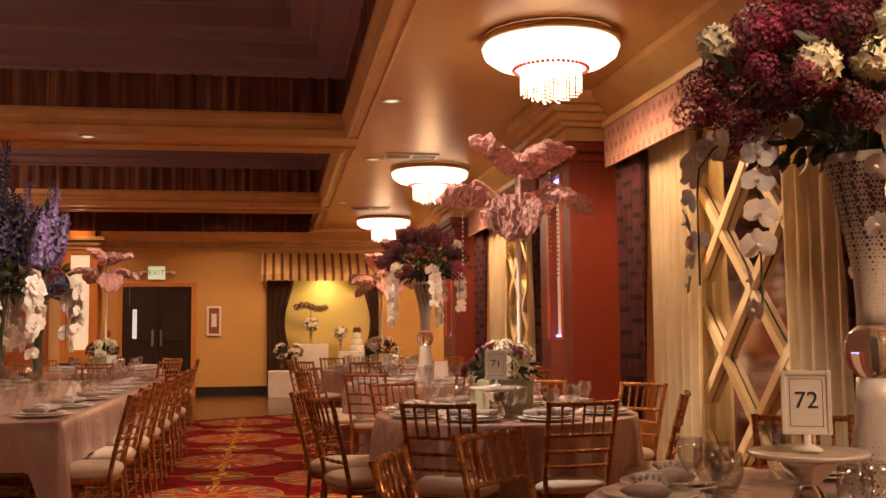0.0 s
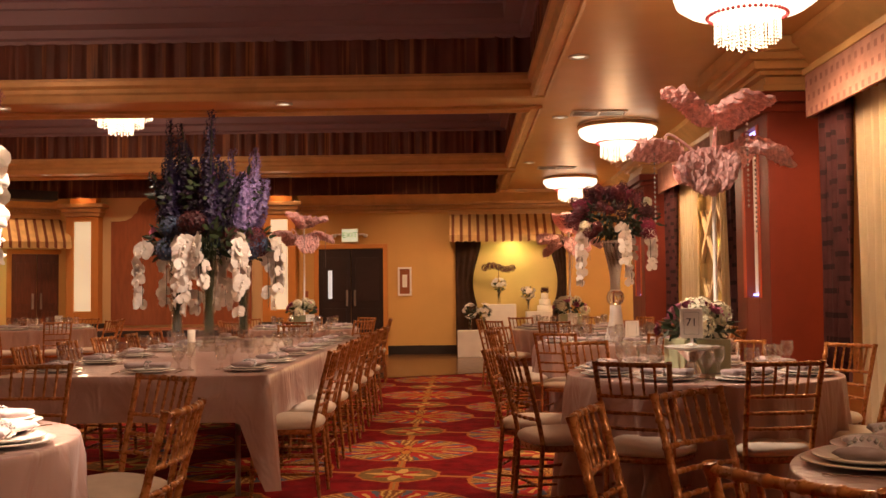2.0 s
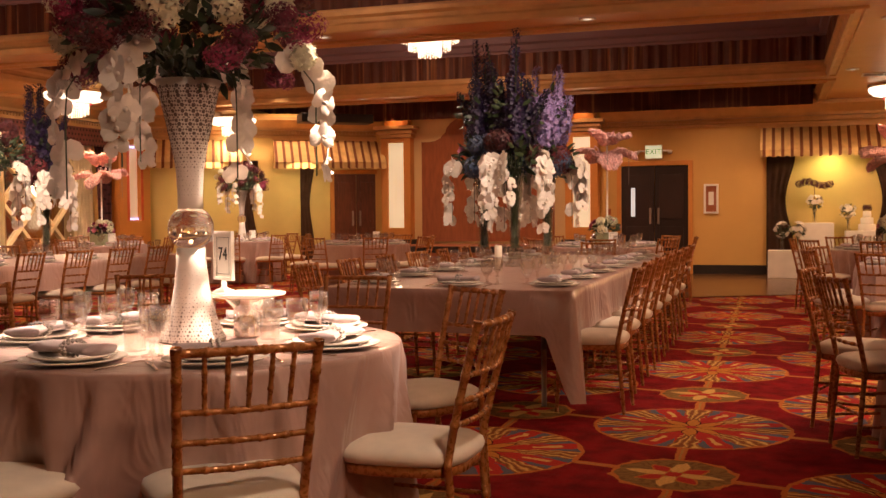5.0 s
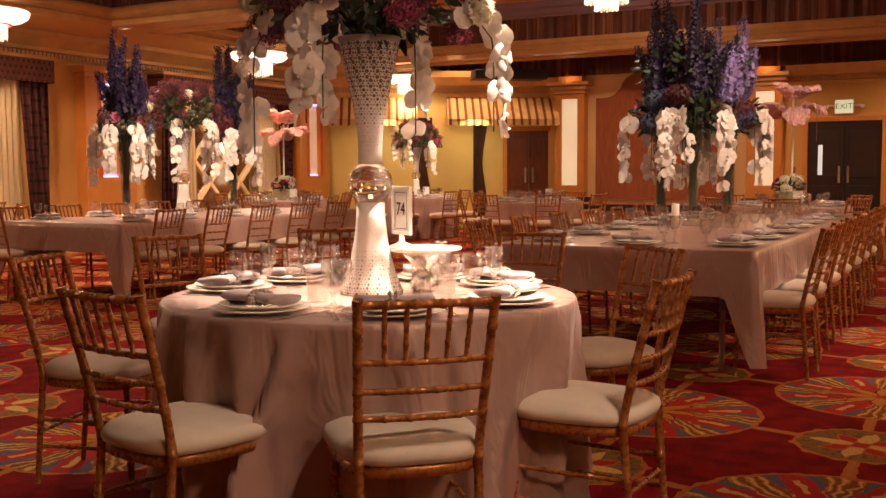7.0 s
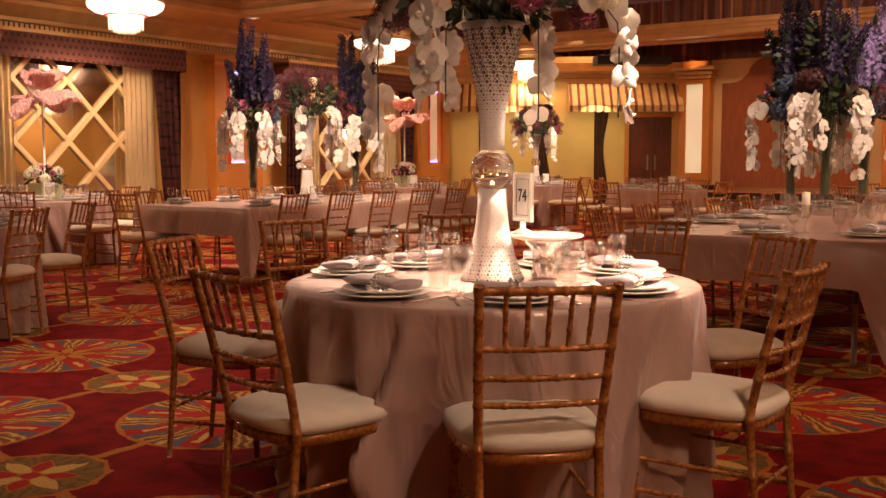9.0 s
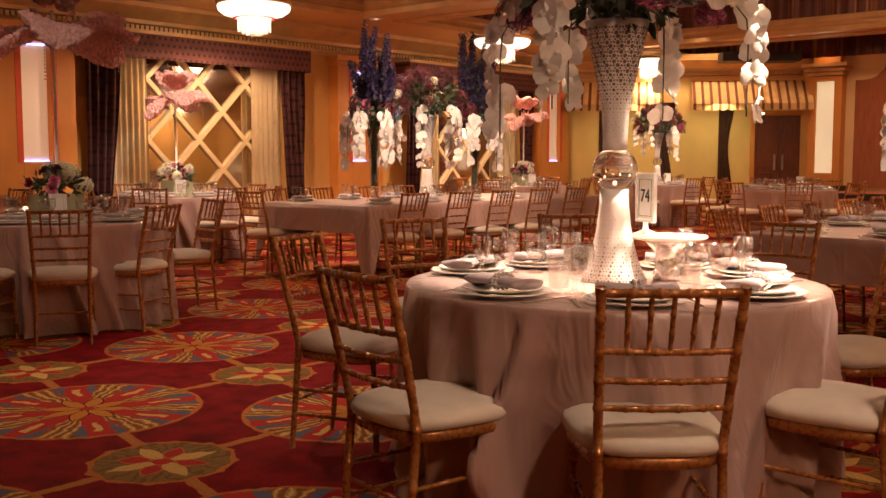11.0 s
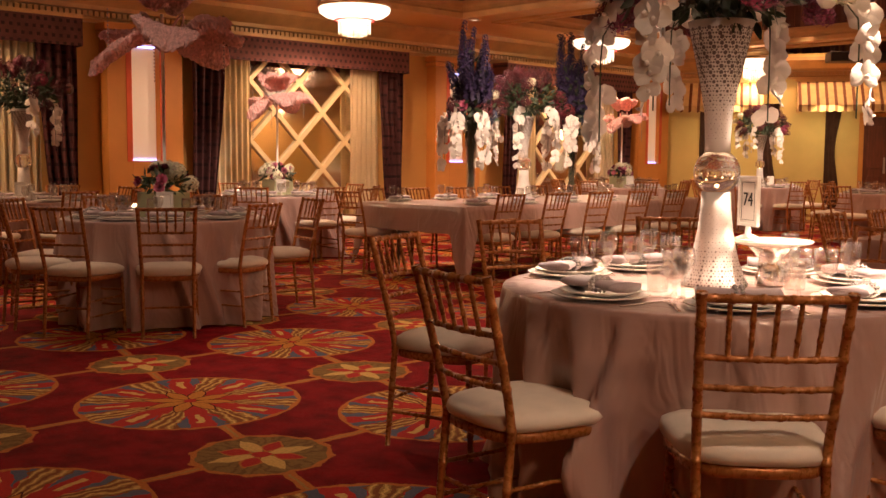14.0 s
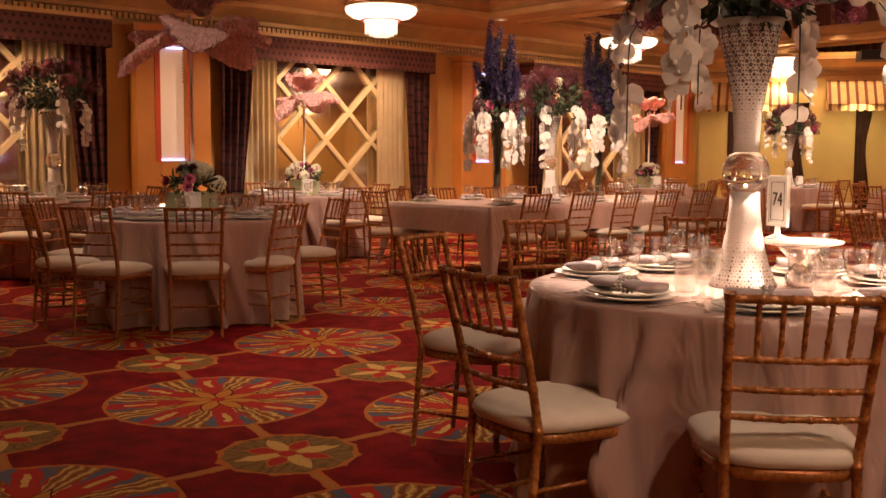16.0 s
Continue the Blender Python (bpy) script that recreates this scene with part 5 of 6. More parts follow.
def tall_vase(m, seed, top_spread=0.44, cascades=5, sprays=None, magenta=False, bloom=0.13):
    """White lace hourglass vase with a glass ball in its waist, crowned by lilac, blooms and orchid sprays."""
    rnd = random.Random(seed)
    v = thing("tall_flower_vase", "tall white lace vase with glass ball and %s flowers" % ("magenta lilac" if magenta else "dark burgundy"), "flower vase", "tall flower vases", at=m)
    low = [(0, 0), (0.118, 0), (0.120, 0.008), (0.108, 0.035), (0.090, 0.085), (0.074, 0.15), (0.062, 0.22), (0.055, 0.29), (0.053, 0.36), (0, 0.362)]
    high = [(0, 0.508), (0.046, 0.51), (0.045, 0.56), (0.050, 0.66), (0.066, 0.76), (0.088, 0.87), (0.107, 0.96), (0.117, 1.0), (0.113, 1.0), (0.10, 0.95), (0, 0.94)]
    low, high = [(r, z * 0.945) for r, z in low], [(r, z * 0.945) for r, z in high]
    for name, prof in (("foot", low), ("trumpet", high)):
        body = part(name, lathe(prof, 40), M["vase"], v)
        # lace: small flowers of flat dark patches, painted for the shade in openings
        hole = bmesh.new()
        outer = [(r, z) for r, z in prof if r > 0.04][1:-1]
        if name == "trumpet":
            outer = outer[:6]
        zs0, zs1 = outer[0][1], outer[-1][1]
        cell = 0.038
        rows = int((zs1 - zs0) / (cell * 0.87))

        def surface(a, z):
            r = float(np.interp(z, [q[1] for q in outer], [q[0] for q in outer])) + 0.0014
            return (r * math.cos(a), r * math.sin(a), z)

        def opening(a, z, r, half):
            hole.faces.new([hole.verts.new(surface(a + half * math.cos(e) / r, z + half * math.sin(e))) for e in (2 * math.pi * s / 7 for s in range(7))])

        for j in range(rows):
            z = zs0 + 0.012 + j * cell * 0.87
            r = float(np.interp(z, [q[1] for q in outer], [q[0] for q in outer]))
            n = max(6, round(2 * math.pi * r / cell))
            k_open = min(1.0, max(0.22, (z - 0.55) / 0.22)) if name == "trumpet" else min(0.62, max(0.16, 0.72 - z * 3.0))
            for i in range(n):
                a = 2 * math.pi * (i + 0.5 * (j % 2)) / n
                for k in range(6):
                    b = 2 * math.pi * k / 6
                    opening(a + 0.0105 * math.cos(b) / r, z + 0.0105 * math.sin(b), r, 0.0041 * k_open)
                for up in (-1, 1):
                    opening(a + math.pi / n, z + up * cell * 0.27, r, 0.0078 * k_open)
        part("lace_pattern", hole, M["laceshade"], body, "dark patches as shade in lace openings", False)["kind"] = "stuff"
    part("glass_ball", lathe([(0, 0.328)] + [(0.083 * math.sin(a), 0.411 - 0.083 * math.cos(a)) for a in [math.pi * k / 16 for k in range(2, 15)]] + [(0, 0.494)], 32), M["amber"], v, "clear glass ball")
    top = Vector((0, 0, 0.97))
    bm = bmesh.new()
    leaves(bm, top + Vector((0, 0, 0.16)), 420, (top_spread * 0.9, top_spread * 0.9, 0.20), 0.058, rnd)
    leaves(bm, top + Vector((0, 0, 0.04)), 160, (0.24, 0.24, 0.05), 0.055, rnd)
    for k in range(14):
        a = rnd.uniform(0, 6.28)
        tube([(0, 0, 0.91), (0.15 * math.cos(a), 0.15 * math.sin(a), 1.05), (0.33 * math.cos(a), 0.33 * math.sin(a), 1.10 + rnd.uniform(-0.05, 0.2))], 0.005, 5, bm)
    part("foliage", bm, M["leaf"], v)

    def crown(low, high, grow=1.0):
        a, el = rnd.uniform(0, 6.28), rnd.uniform(low, high)
        d = Vector((math.cos(a) * math.cos(el), math.sin(a) * math.cos(el), math.sin(el)))
        k = rnd.uniform(0.86, 1.06) * grow
        return d, top + Vector((d.x * top_spread * k, d.y * top_spread * k, 0.13 + d.z * 0.33 * k))

    # lilac heads: cones of tiny florets, each a main head with two shoulders
    for name, key, n in (("lilac_bloom", "lilac", 46 if magenta else 7), ("burgundy_bloom", "burgundy", 26 if magenta else 40)):
        for k in range(n):
            d, p = crown(-0.40, 1.35)
            bm = bmesh.new()
            size = rnd.uniform(0.044, 0.062)
            lean = (d + Vector((rnd.uniform(-0.5, 0.5), rnd.uniform(-0.5, 0.5), rnd.uniform(-0.5, 0.3)))).normalized()
            florets(bm, p, size, 170 if magenta else 90, 0.0088 if magenta else 0.012, rnd, rnd.uniform(1.2, 1.7), lean)
            for _ in range(2):
                e = Vector((rnd.uniform(-1, 1), rnd.uniform(-1, 1), rnd.uniform(-1, 1))).normalized()
                florets(bm, p - lean * size * 0.6 + e * size * 0.9, size * 0.62, 70 if magenta else 36, 0.0085 if magenta else 0.012, rnd, 1.2, lean)
            part(name, bm, M[key], v)
    for k in range(17 if magenta else 3):
        d, p = crown(-0.30, 1.1, 1.03)
        bm = bmesh.new()
        florets(bm, p, 0.054, 60, 0.022, rnd, 0.85, d)
        florets(bm, p + d * 0.012, 0.038, 26, 0.017, rnd, 0.9, d)
        part("cream_bloom", bm, M["cream"], v)
    # sprays: azimuth, reach, fall, number of blooms
    if sprays is None:
        sprays = [(360 * (k + rnd.uniform(-0.25, 0.25)) / cascades, rnd.uniform(0.32, 0.46), rnd.uniform(0.32, 0.62), rnd.randint(9, 13)) for k in range(cascades)]
    stems = bmesh.new()
    for az, reach, fall, n in sprays:
        ca, sa = math.cos(radians(az)), math.sin(radians(az))
        bm = bmesh.new()
        orchid_cascade(bm, stems, (0.12 * ca, 0.12 * sa, 1.02), ((reach - 0.12) * ca, (reach - 0.12) * sa), fall, n, bloom, rnd)
        part("orchid_spray", bm, M["orchid"], v, "white orchid spray")["kind"] = "stuff"
    part("orchid_stem", stems, M["leaf"], v)["kind"] = "stuff"
    return v


def flower_box(m, seed, big=True):
    """Square sage box packed with pink, green and cream blooms."""
    rnd = random.Random(seed)
    b = thing("flower_box", "square sage green box of pink and cream flowers", "flower box", "flower boxes", at=m)
    bm = cuboid(-0.14, 0.14, -0.14, 0.14, 0.0, 0.19, 0.006)
    part("box", bm, M["box"], b, "", False)
    bm = bmesh.new()
    leaves(bm, (0, 0, 0.25), 120, (0.19, 0.19, 0.10), 0.06, rnd)
    part("foliage", bm, M["leaf"], b)
    for name, key, n in (("pink_bloom", "pinkbloom", 8), ("cream_bloom", "cream", 9), ("lilac_bloom", "lilac", 5)):
        for _ in range(n):
            bm = bmesh.new()
            a, el = rnd.uniform(0, 6.28), rnd.uniform(0.0, 1.4)
            d = Vector((math.cos(a) * math.cos(el), math.sin(a) * math.cos(el), math.sin(el)))
            p = Vector((d.x * 0.20, d.y * 0.20, 0.23 + d.z * 0.14))
            if key == "cream":
                florets(bm, p, 0.065, 80, 0.018, rnd)
            else:
                rosette(bm, p, d, 0.105, rnd)
            part(name, bm, M[key], b)
    return b


def ruffled(bm, m, w, h, bend, cup, rnd, n=42):
    """A broad fan-shaped petal packed with ruffled carnations: thick, lumpy, with a frayed edge."""
    off = rnd.uniform(0, 50)
    for side in (1, -1):
        rows = []
        for i in range(n + 1):
            v = i / n
            row = []
            for j in range(n + 1):
                u = -1 + 2 * j / n
                prof = w * 0.5 * (0.30 + 0.70 * math.sin(math.pi * 0.5 * min(1.0, v * 1.5)) - 0.22 * max(0.0, v - 0.7) / 0.3)
                x, y = u * prof, v * h * (1 - 0.12 * u * u + 0.04 * math.cos(u * 7 + off))
                rim = max(abs(u), abs(2 * v - 1))
                fray = rim ** 5
                x += fray * 0.032 * noise.noise(Vector((x * 30 + off, y * 30, 7.0)))
                y += fray * 0.032 * noise.noise(Vector((x * 30 + off, y * 30, 9.0)))
                z = bend * v * v * h + cup * w * u * u * v + 0.02 * noise.noise(Vector((x * 6 + off, y * 6, 2.0)))
                thick = math.sqrt(max(0.0, 1 - rim ** 6))
                lump = 1.1 - 2.6 * abs(noise.noise(Vector((x * 26 + off, y * 26, side * 3.0)))) + 0.8 * noise.noise(Vector((x * 70 + off, y * 70, side)))
                row.append(bm.verts.new(m @ Vector((x, y, z + side * (0.016 + 0.026 * lump) * thick))))
            rows.append(row)
        for a, b in zip(rows, rows[1:]):
            for j in range(n):
                q = (a[j], a[j + 1], b[j + 1], b[j])
                bm.faces.new(q if side > 0 else q[::-1])


def pink_umbrella(m, seed, scale=1.0, pole=1.25):
    """Pole that carries two tiers of giant pink carnation petals, with curled tendrils and strings of beads."""
    rnd = random.Random(seed)
    u = thing("giant_pink_flower", "giant pink carnation flower on a white pole", "flower sculpture", "giant pink flowers", at=m)
    part("pole", tube([(0, 0, 0), (0.004, 0, pole * 0.5), (0, 0, pole)], 0.013, 8), M["white"], u, "white pole")
    # azimuth, length, width, tilt, bend, cup, height of the root, distance of the root
    spin = rnd.uniform(-25, 25)
    spec = [(200, 0.30, 0.30, 58, -0.35, 0.30, 0.02, 0.05), (330, 0.31, 0.27, 50, -0.55, 0.35, 0.0, 0.06), (85, 0.26, 0.26, 60, -0.4, 0.3, 0.02, 0.05),
            (185, 0.30, 0.26, 14, -0.35, 0.25, -0.13, 0.16), (265, 0.34, 0.33, -18, -0.45, 0.2, -0.12, 0.06), (340, 0.32, 0.32, 4, -0.4, 0.25, -0.10, 0.12), (60, 0.30, 0.30, 10, -0.35, 0.25, -0.12, 0.12), (120, 0.28, 0.28, -6, -0.4, 0.2, -0.14, 0.12)]
    for a, h, w, tilt, bend, cup, dz, dr in spec:
        bm = bmesh.new()
        a, dr, dz = radians(a + spin + rnd.uniform(-14, 14)), dr * scale * 1.1, dz * scale
        mm = Matrix.Translation((dr * math.cos(a), dr * math.sin(a), pole + dz + rnd.uniform(-0.03, 0.03))) @ Matrix.Rotation(a - math.pi / 2, 4, "Z") @ Matrix.Rotation(radians(tilt + rnd.uniform(-8, 8)), 4, "X") @ Matrix.Rotation(rnd.uniform(-0.35, 0.35), 4, "Y")
        ruffled(bm, mm, w * 1.16 * scale, h * 1.08 * scale, bend, cup, rnd)
        part("petal", bm, M["rose"], u, "", False)
    for k in range(3):
        a = radians(40 + 120 * k + rnd.uniform(-20, 20))
        x, y = 0.36 * scale * math.cos(a), 0.36 * scale * math.sin(a)
        bm = bmesh.new()
        L = rnd.uniform(0.35, 0.6)
        for j in range(int(L / 0.028)):
            z = pole - 0.02 - j * 0.028
            lathe([(0, z + 0.011), (0.008, z), (0, z - 0.011)], 5, bm, x, y)
        part("bead_string", bm, M["bead"], u, "hanging clear bead string", False)
    # curled tendrils that loop out under the petals
    for k in range(3):
        a, reach = rnd.uniform(0, 6.28), rnd.uniform(0.16, 0.26)
        pts = []
        for i in range(11):
            f = i / 10
            r = reach * math.sin(f * 2.2) + 0.02
            pts.append((r * math.cos(a), r * math.sin(a), pole - 0.20 + 0.22 * math.sin(f * 2.6) - 0.06 * f))
        part("tendril", tube(pts, [0.011 - 0.005 * i / 10 for i in range(11)], 6), M["rose"], u)
    return u


def delphinium_vase(m, seed, pale=False, spikes=10):
    """Tall flared glass vase of delphinium spikes over hydrangea, roses and orchid sprays."""
    rnd = random.Random(seed)
    v = thing("delphinium_vase", "tall glass vase of %s delphiniums and white orchids" % ("pale violet" if pale else "deep violet"), "flower vase", "delphinium vases", at=m)
    part("glass_vase", lathe([(0, 0), (0.085, 0), (0.088, 0.01), (0.055, 0.06), (0.045, 0.16), (0.05, 0.4), (0.075, 0.72), (0.085, 0.78), (0.081, 0.78), (0.07, 0.71), (0.045, 0.4), (0.04, 0.17), (0, 0.15)], 28), M["water"], v, "clear flared glass vase")
    bm = bmesh.new()
    tops = []
    for k in range(spikes):
        a, r = 2.4 * k + rnd.uniform(-0.4, 0.4), rnd.uniform(0.03, 0.11)
        h = rnd.uniform(1.40, 2.02) - (0.18 if pale else 0.0)
        reach = rnd.uniform(0.9, 3.3) * r
        p = Vector((reach * math.cos(a), reach * math.sin(a), h))
        tube([(0.02 * math.cos(a), 0.02 * math.sin(a), 0.18), (0.03 * math.cos(a), 0.03 * math.sin(a), 0.75), (r * math.cos(a), r * math.sin(a), 1.1), p], 0.005, 5, bm)
        tops.append((Vector((r * math.cos(a), r * math.sin(a), 1.05)), p))
    for k in range(26):
        a = rnd.uniform(0, 6.28)
        tube([(0.032 * math.cos(a), 0.032 * math.sin(a), 0.16), (0.03 * math.cos(a + 1), 0.03 * math.sin(a + 1), 0.5), (0.06 * math.cos(a + 1), 0.06 * math.sin(a + 1), 0.85)], 0.004, 5, bm)
    leaves(bm, (0, 0, 0.95), 130, (0.24, 0.24, 0.18), 0.08, rnd)
    leaves(bm, (0, 0, 1.3), 60, (0.2, 0.2, 0.3), 0.07, rnd)
    part("stems_and_leaves", bm, M["leaf"], v)
    for p, q in tops:
        bm = bmesh.new()
        n = 24
        sway = Vector((rnd.uniform(-0.05, 0.05), rnd.uniform(-0.05, 0.05), 0))
        for k in range(n):
            f = k / (n - 1)
            c = p.lerp(q, 0.02 + 0.98 * f) + sway * math.sin(math.pi * f) + Vector((rnd.uniform(-0.012, 0.012), rnd.uniform(-0.012, 0.012), 0))
            florets(bm, c, 0.082 * (1 - 0.62 * f) * rnd.uniform(0.75, 1.3), int(20 * (1 - 0.5 * f)), 0.030 * (1 - 0.5 * f), rnd, 0.6)
        part("delphinium_spike", bm, M["paleviolet" if pale else "violet"], v)
    for name, key, n in (("hydrangea", "blue", 4), ("burgundy_bloom", "burgundy", 4), ("pink_rose", "pinkbloom", 2)):
        for _ in range(n):
            bm = bmesh.new()
            a = rnd.uniform(0, 6.28)
            p = Vector((0.19 * math.cos(a), 0.19 * math.sin(a), rnd.uniform(0.86, 1.08)))
            if key == "pinkbloom":
                rosette(bm, p, (math.cos(a), math.sin(a), 0.3), 0.14, rnd)
            else:
                florets(bm, p, 0.10, 170, 0.021, rnd)
            part(name, bm, M[key], v)
    stems = bmesh.new()
    for k in range(5):
        a = 2 * math.pi * (k + rnd.uniform(-0.3, 0.3)) / 5
        bm = bmesh.new()
        orchid_cascade(bm, stems, (0.08 * math.cos(a), 0.08 * math.sin(a), 0.92), (0.21 * math.cos(a), 0.21 * math.sin(a)), rnd.uniform(0.35, 0.6), 14, 0.165, rnd)
        part("orchid_spray", bm, M["orchid"], v, "white orchid spray")["kind"] = "stuff"
    part("orchid_stem", stems, M["leaf"], v)["kind"] = "stuff"
    return v


def table_card(m, text, size=0.8):
    """White-framed number card on a small foot."""
    c = thing("table_number", "white framed table number card on a foot", "table card", "table cards", at=m @ Matrix.Scale(size, 4))
    bm = bmesh.new()
    for a in ((-0.075, -0.062, 0.05, 0.25), (0.062, 0.075, 0.05, 0.25), (-0.062, 0.062, 0.237, 0.25), (-0.062, 0.062, 0.05, 0.063)):
        box(bm, a[0], a[1], -0.008, 0.008, a[2], a[3], 0.002)
    part("frame", bm, M["white"], c, "", False)
    part("card", cuboid(-0.062, 0.062, -0.003, 0.003, 0.063, 0.237), M["paper"], c, "", False)
    bm = bmesh.new()
    for a in ((-0.05, 0.05, 0.075, 0.0765), (-0.05, 0.05, 0.2235, 0.225), (-0.05, -0.0485, 0.075, 0.225), (0.0485, 0.05, 0.075, 0.225)):
        box(bm, a[0], a[1], -0.0042, -0.0032, a[2], a[3])
    part("printed_border", bm, M["ink"], c, "thin printed border", False)
    part("foot", lathe([(0, 0), (0.045, 0), (0.045, 0.006), (0.012, 0.02), (0.010, 0.05), (0, 0.05)], 20), M["white"], c)
    if text:
        lettering(text, 0.075, M["ink"], pose(0, -0.0042, 0.155, 90, 0, 0), "number", c)
    return c


def cake_stand(m):
    c = thing("pedestal_stand", "silver pedestal stand with a round white plate", "pedestal stand", "pedestal stands", at=m)
    part("pedestal", lathe([(0, 0), (0.050, 0), (0.052, 0.008), (0.049, 0.03), (0.043, 0.05), (0.040, 0.055), (0.036, 0.068), (0.024, 0.080), (0.026, 0.088), (0.045, 0.105), (0.075, 0.138), (0.08, 0.146), (0, 0.147)], 28), M["silver"], c)
    part("top_plate", lathe([(0, 0.148), (0.10, 0.148), (0.145, 0.156), (0.15, 0.163), (0.147, 0.167), (0.10, 0.160), (0, 0.160)], 36), M["plate"], c, "white round plate")
    return c


# ---- furnishing the room ----
def ring_table(x, y, chairs, seed, r=0.76, dist=1.2, full=True):
    """A round table with chairs at the given angles (degrees) or with their backs at given points."""
    round_table(x, y, r, seed)
    for q in chairs:
        if isinstance(q, tuple):
            a, d = math.degrees(math.atan2(q[1] - y, q[0] - x)), math.hypot(q[1] - y, q[0] - x)
        else:
            a, d = q, dist + random.uniform(-0.04, 0.06)
        ca, sa = math.cos(radians(a)), math.sin(radians(a))
        put_chair(x + d * ca, y + d * sa, (x, y))
        setting_at(x + (r - 0.19) * ca, y + (r - 0.19) * sa, x, y, full)


def even(n, phase):
    return [phase + 360 * k / n for k in range(n)]


ring_table(*A, [(-1.26, 2.39), (-2.15, 2.12), (-3.36, 2.95), (-0.84, 3.24), (-1.25, 4.42), (-2.15, 5.2), (-3.4, 5.1), (-3.78, 4.14)], 1)
tall_vase(pose(A[0] - 0.01, A[1] + 0.02, 0.762), 3, magenta=True, sprays=[(198, 0.45, 0.50, 12), (262, 0.34, 0.40, 11), (82, 0.28, 0.42, 9), (28, 0.46, 0.42, 8), (150, 0.40, 0.35, 8)])
cake_stand(pose(A[0] + 0.125, A[1] + 0.175, 0.762))
table_card(pose(A[0] + 0.05, A[1] + 0.145, 0.762 + 0.168, 0, 0, -31), "74", 0.92)

ring_table(*B, [(0.38, 3.03), (0.79, 3.57), (2.15, 3.9), (2.75, 2.9), (2.6, 1.8), (1.6, 1.35), (0.62, 1.95)], 2)
tall_vase(pose(B[0] + 0.04, B[1], 0.762), 5, magenta=True, bloom=0.10, sprays=[(150, 0.46, 0.42, 9), (190, 0.36, 0.50, 8), (245, 0.30, 0.45, 8), (60, 0.4, 0.45, 8)])
cake_stand(pose(1.38, 2.47, 0.762))
table_card(pose(1.38, 2.47, 0.93, 0, 0, -24), "72")

ring_table(*C, [(0.83, 4.98), (1.56, 4.95), (2.3, 5.45), (2.45, 6.5), (1.9, 7.1), (0.85, 7.05), (0.2, 6.3), (0.28, 5.55)], 3)
flower_box(pose(C[0] - 0.02, C[1] + 0.02, 0.762, 0, 0, 12), 11)
pink_umbrella(pose(C[0] + 0.10, C[1] + 0.05, 0.955), 21, 0.92, 1.20)
cake_stand(pose(C[0] - 0.12, C[1] - 0.30, 0.762))
table_card(pose(C[0] - 0.12, C[1] - 0.30, 0.93, 0, 0, -8), "71")

D = (1.45, 9.6)
ring_table(*D, even(8, 12), 4, full=False)
tall_vase(pose(*D, 0.762), 7)
table_card(pose(D[0] + 0.1, D[1] - 0.3, 0.762), "")
D2 = (1.40, 13.2)
ring_table(*D2, even(8, 30), 5, full=False)
flower_box(pose(*D2, 0.762), 13)
pink_umbrella(pose(*D2, 0.955), 23, 0.9, 1.05)
table_card(pose(D2[0], D2[1] - 0.3, 0.762), "")
F = (-2.2, 14.2)
ring_table(*F, even(8, 5), 6, full=False)
flower_box(pose(F[0] - 0.03, F[1], 0.762), 14)
pink_umbrella(pose(F[0], F[1], 0.955), 24, 0.9, 1.2)
table_card(pose(F[0] + 0.12, F[1] - 0.25, 0.762), "")

long_table(-2.75, -1.12, 6.0, 11.2, 7)
for k in range(7):
    y = 6.35 + 0.75 * k
    put_chair(-0.80 + (0.0 if k else 0.03), y, (-3, y))
    setting_at(-1.30, y, -1.9, y)
    put_chair(-3.05, y + 0.05, (0, y + 0.05))
    setting_at(-2.53, y + 0.05, -1.9, y + 0.05)
setting_at(-1.9, 6.25, -1.9, 8)
put_chair(-1.9, 11.6, (-1.9, 0))
for x, y, seed, pale in ((-2.45, 8.8, 31, False), (-2.12, 8.6, 32, False), (-1.95, 9.15, 33, True)):
    delphinium_vase(pose(x, y, 0.762), seed, pale, 6 if pale else 12)

long_table(-8.55, -6.95, 6.9, 11.2, 8)
for k in range(6):
    y = 7.3 + 0.7 * k
    put_chair(-6.68, y, (-9, y))
    setting_at(-7.16, y, -7.8, y, False)
    put_chair(-8.83, y, (-7, y))
    setting_at(-8.34, y, -7.8, y, False)
put_chair(-8.3, 6.55, (-8.3, 9))
delphinium_vase(pose(-7.75, 7.8, 0.762), 41, spikes=14)
delphinium_vase(pose(-7.75, 9.5, 0.762), 42, spikes=13)
tall_vase(pose(-7.75, 8.65, 0.762), 43, cascades=6)

G = (-7.15, 3.88)
ring_table(*G, [(-6.10, 3.33), (-6.22, 4.18), (-6.85, 5.06), (-6.55, 2.78), (-7.35, 2.68), (-8.05, 4.85), (-8.35, 3.95), (-8.05, 3.05)], 9)
flower_box(pose(G[0] + 0.02, G[1] - 0.02, 0.762, 0, 0, 25), 15)
pink_umbrella(pose(G[0], G[1], 0.955), 25, 1.32, 1.34)
table_card(pose(G[0] + 0.3, G[1] - 0.16, 0.762, 0, 0, 60), "")
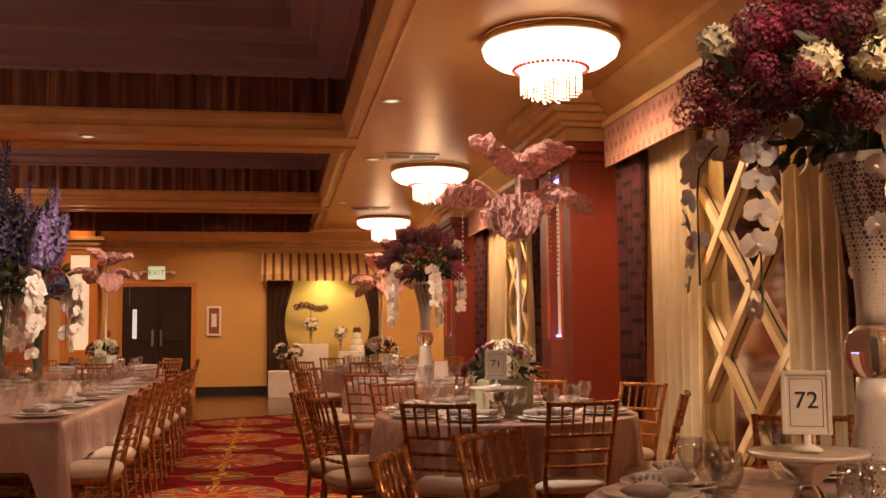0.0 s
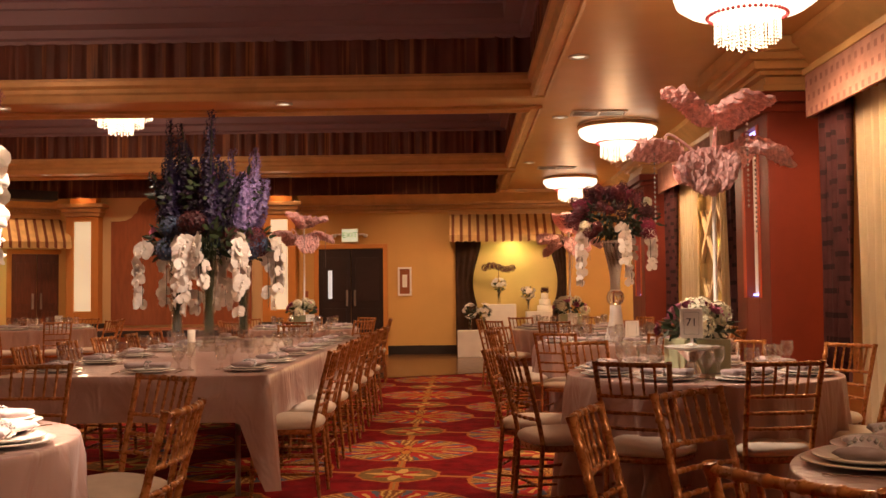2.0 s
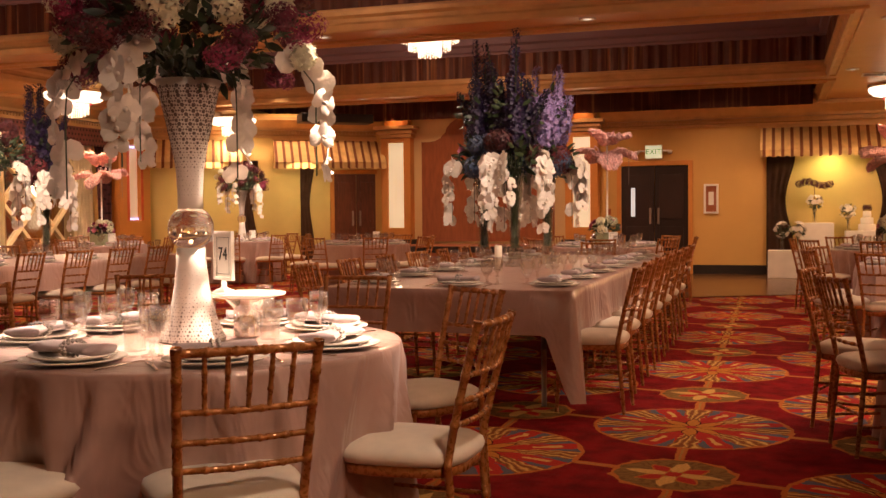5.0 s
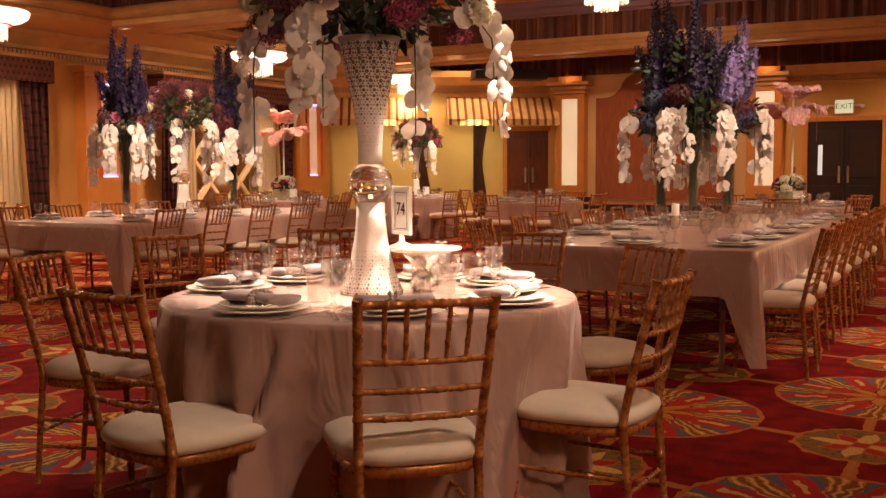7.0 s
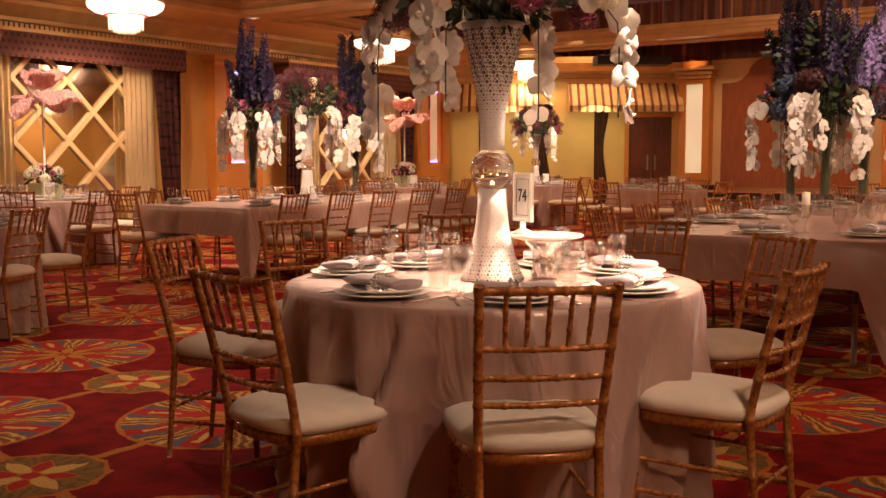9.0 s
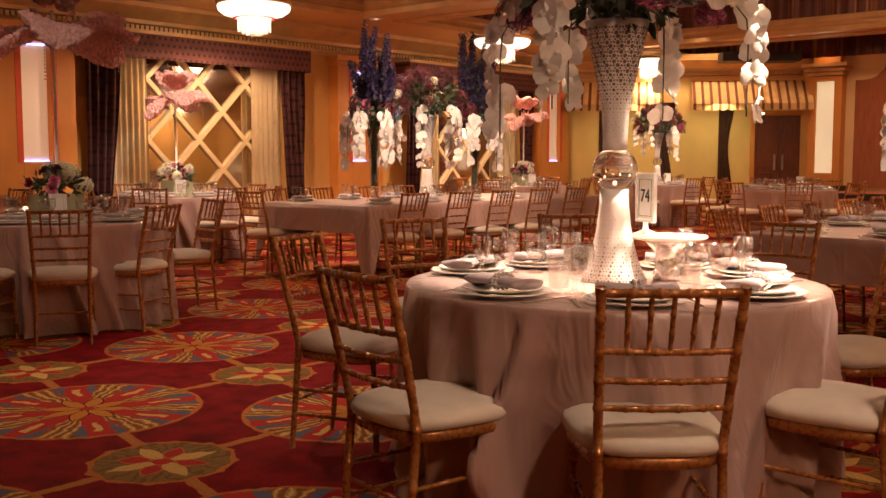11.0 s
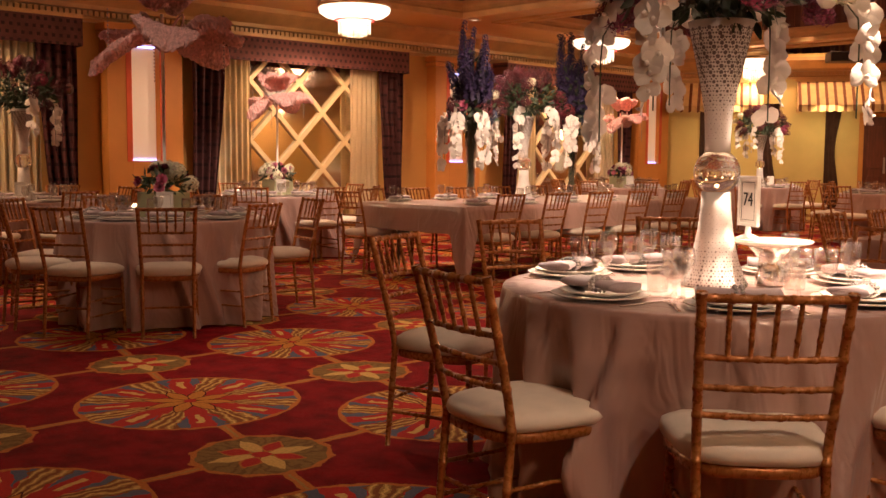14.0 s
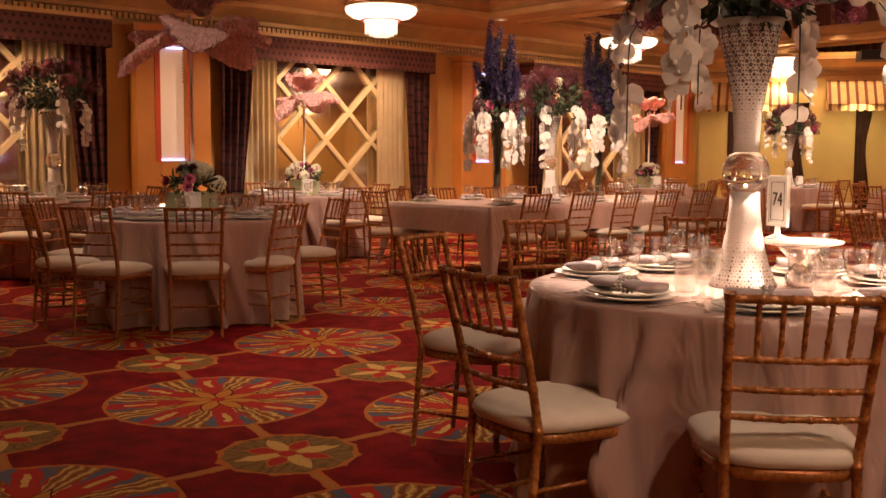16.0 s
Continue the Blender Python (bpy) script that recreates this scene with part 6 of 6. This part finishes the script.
for x, y, seed, style in ((-10.7, 7.32, 51, "u"), (-10.7, 4.17, 52, "v"), (-10.6, 14.3, 53, "u"), (-9.5, 17.0, 54, "v"), (-10.6, 0.8, 55, "u"), (-6.3, 15.2, 56, "n")):
    ring_table(x, y, even(8, seed * 7), seed, full=False)
    if style == "u":
        flower_box(pose(x, y, 0.762), seed)
        pink_umbrella(pose(x, y, 0.955), seed, 0.95, 1.1)
    elif style == "v":
        tall_vase(pose(x, y, 0.762), seed)
    table_card(pose(x + 0.3, y - 0.15, 0.762, 0, 0, 45), "")

# cake table and pedestals in front of the yellow niche
p = thing("display_plinth", "low white square plinth on the dance floor", "plinth", "white plinths", at=pose(0.28, 19.75, 0.012))
part("body", cuboid(-0.38, 0.38, -0.3, 0.3, 0, 0.5, 0.01), M["white"], p, "", False)
p = thing("display_plinth", "tall white square plinth under flowers", "plinth", "white plinths", at=pose(0.75, 20.05, 0.012))
part("body", cuboid(-0.3, 0.3, -0.2, 0.2, 0, 1.0, 0.01), M["white"], p, "", False)
p = thing("display_plinth", "white square plinth with a cake stand", "plinth", "white plinths", at=pose(1.5, 20.05, 0.012))
part("body", cuboid(-0.25, 0.25, -0.2, 0.2, 0, 0.85, 0.01), M["white"], p, "", False)


def posy(m, seed, dark=True):
    rnd = random.Random(seed)
    v = thing("small_flower_vase", "slim glass vase of white orchids and burgundy blooms", "flower vase", "small vases", at=m)
    part("glass_vase", lathe([(0, 0), (0.04, 0), (0.035, 0.05), (0.03, 0.18), (0.045, 0.26), (0.042, 0.26), (0.027, 0.18), (0, 0.02)], 16), M["glass"], v)
    bm = bmesh.new()
    leaves(bm, (0, 0, 0.36), 50, (0.10, 0.10, 0.10), 0.06, rnd)
    for k in range(6):
        tube([(0, 0, 0.03), (0.02 * math.cos(k), 0.02 * math.sin(k), 0.3), (0.1 * math.cos(k), 0.1 * math.sin(k), 0.42)], 0.004, 5, bm)
    part("foliage", bm, M["leaf"], v)
    bm = bmesh.new()
    for _ in range(12):
        d = Vector((rnd.gauss(0, 1), rnd.gauss(0, 1), rnd.gauss(0, 0.6))).normalized()
        orchid(bm, Vector((0, 0, 0.38)) + d * 0.14, d, 0.12, rnd)
    part("white_orchid", bm, M["orchid"], v)["kind"] = "stuff"
    if dark:
        bm = bmesh.new()
        for k in range(7):
            florets(bm, (0.27 * (k / 3 - 1), rnd.uniform(-0.05, 0.05), 0.72 + 0.04 * math.sin(k)), 0.07, 80, 0.018, rnd)
        tube([(0, 0, 0.3), (0, 0, 0.7)], 0.006, 5, bm)
        part("burgundy_garland", bm, M["burgundy"], v)
    return v


posy(pose(0.15, 19.7, 0.513), 61, False)
posy(pose(0.42, 19.72, 0.513), 62, False)
posy(pose(0.72, 20.05, 1.013), 63, True)
posy(pose(1.3, 20.1, 0.863), 64, False)
c = thing("tiered_cake", "small white tiered cake with dark blooms", "cake", at=pose(1.62, 20.05, 0.863))
for k, (r, z) in enumerate(((0.15, 0.0), (0.11, 0.12), (0.07, 0.24))):
    part("tier", lathe([(0, z), (r, z), (r + 0.003, z + 0.01), (r, z + 0.11), (r - 0.01, z + 0.118), (0, z + 0.119)], 28), M["white"], c)
bm = bmesh.new()
rnd = random.Random(65)
for k in range(6):
    florets(bm, (0.05 * math.cos(k * 1.1), 0.05 * math.sin(k * 1.1), 0.40 + 0.02 * (k % 3)), 0.04, 50, 0.012, rnd)
part("topper_blooms", bm, M["burgundy"], c, "dark bloom topper")

# candles and glass on the long table by the vases
for x, y in ((-2.15, 8.15), (-1.75, 8.3), (-1.45, 8.6), (-2.0, 9.6)):
    put(TUMBLER, pose(x, y, 0.762))
k = tagged(part("pillar_candle", lathe([(0, 0), (0.03, 0), (0.03, 0.2), (0.026, 0.205), (0, 0.2)], 20), M["candle"]), "ivory pillar candle standing on the long table", "candle", "candles")
k.matrix_world = pose(-2.08, 7.9, 0.762)
for a in (30, 150, 260):
    put(TUMBLER, pose(A[0] + 0.28 * math.cos(radians(a)), A[1] + 0.28 * math.sin(radians(a)), 0.762))
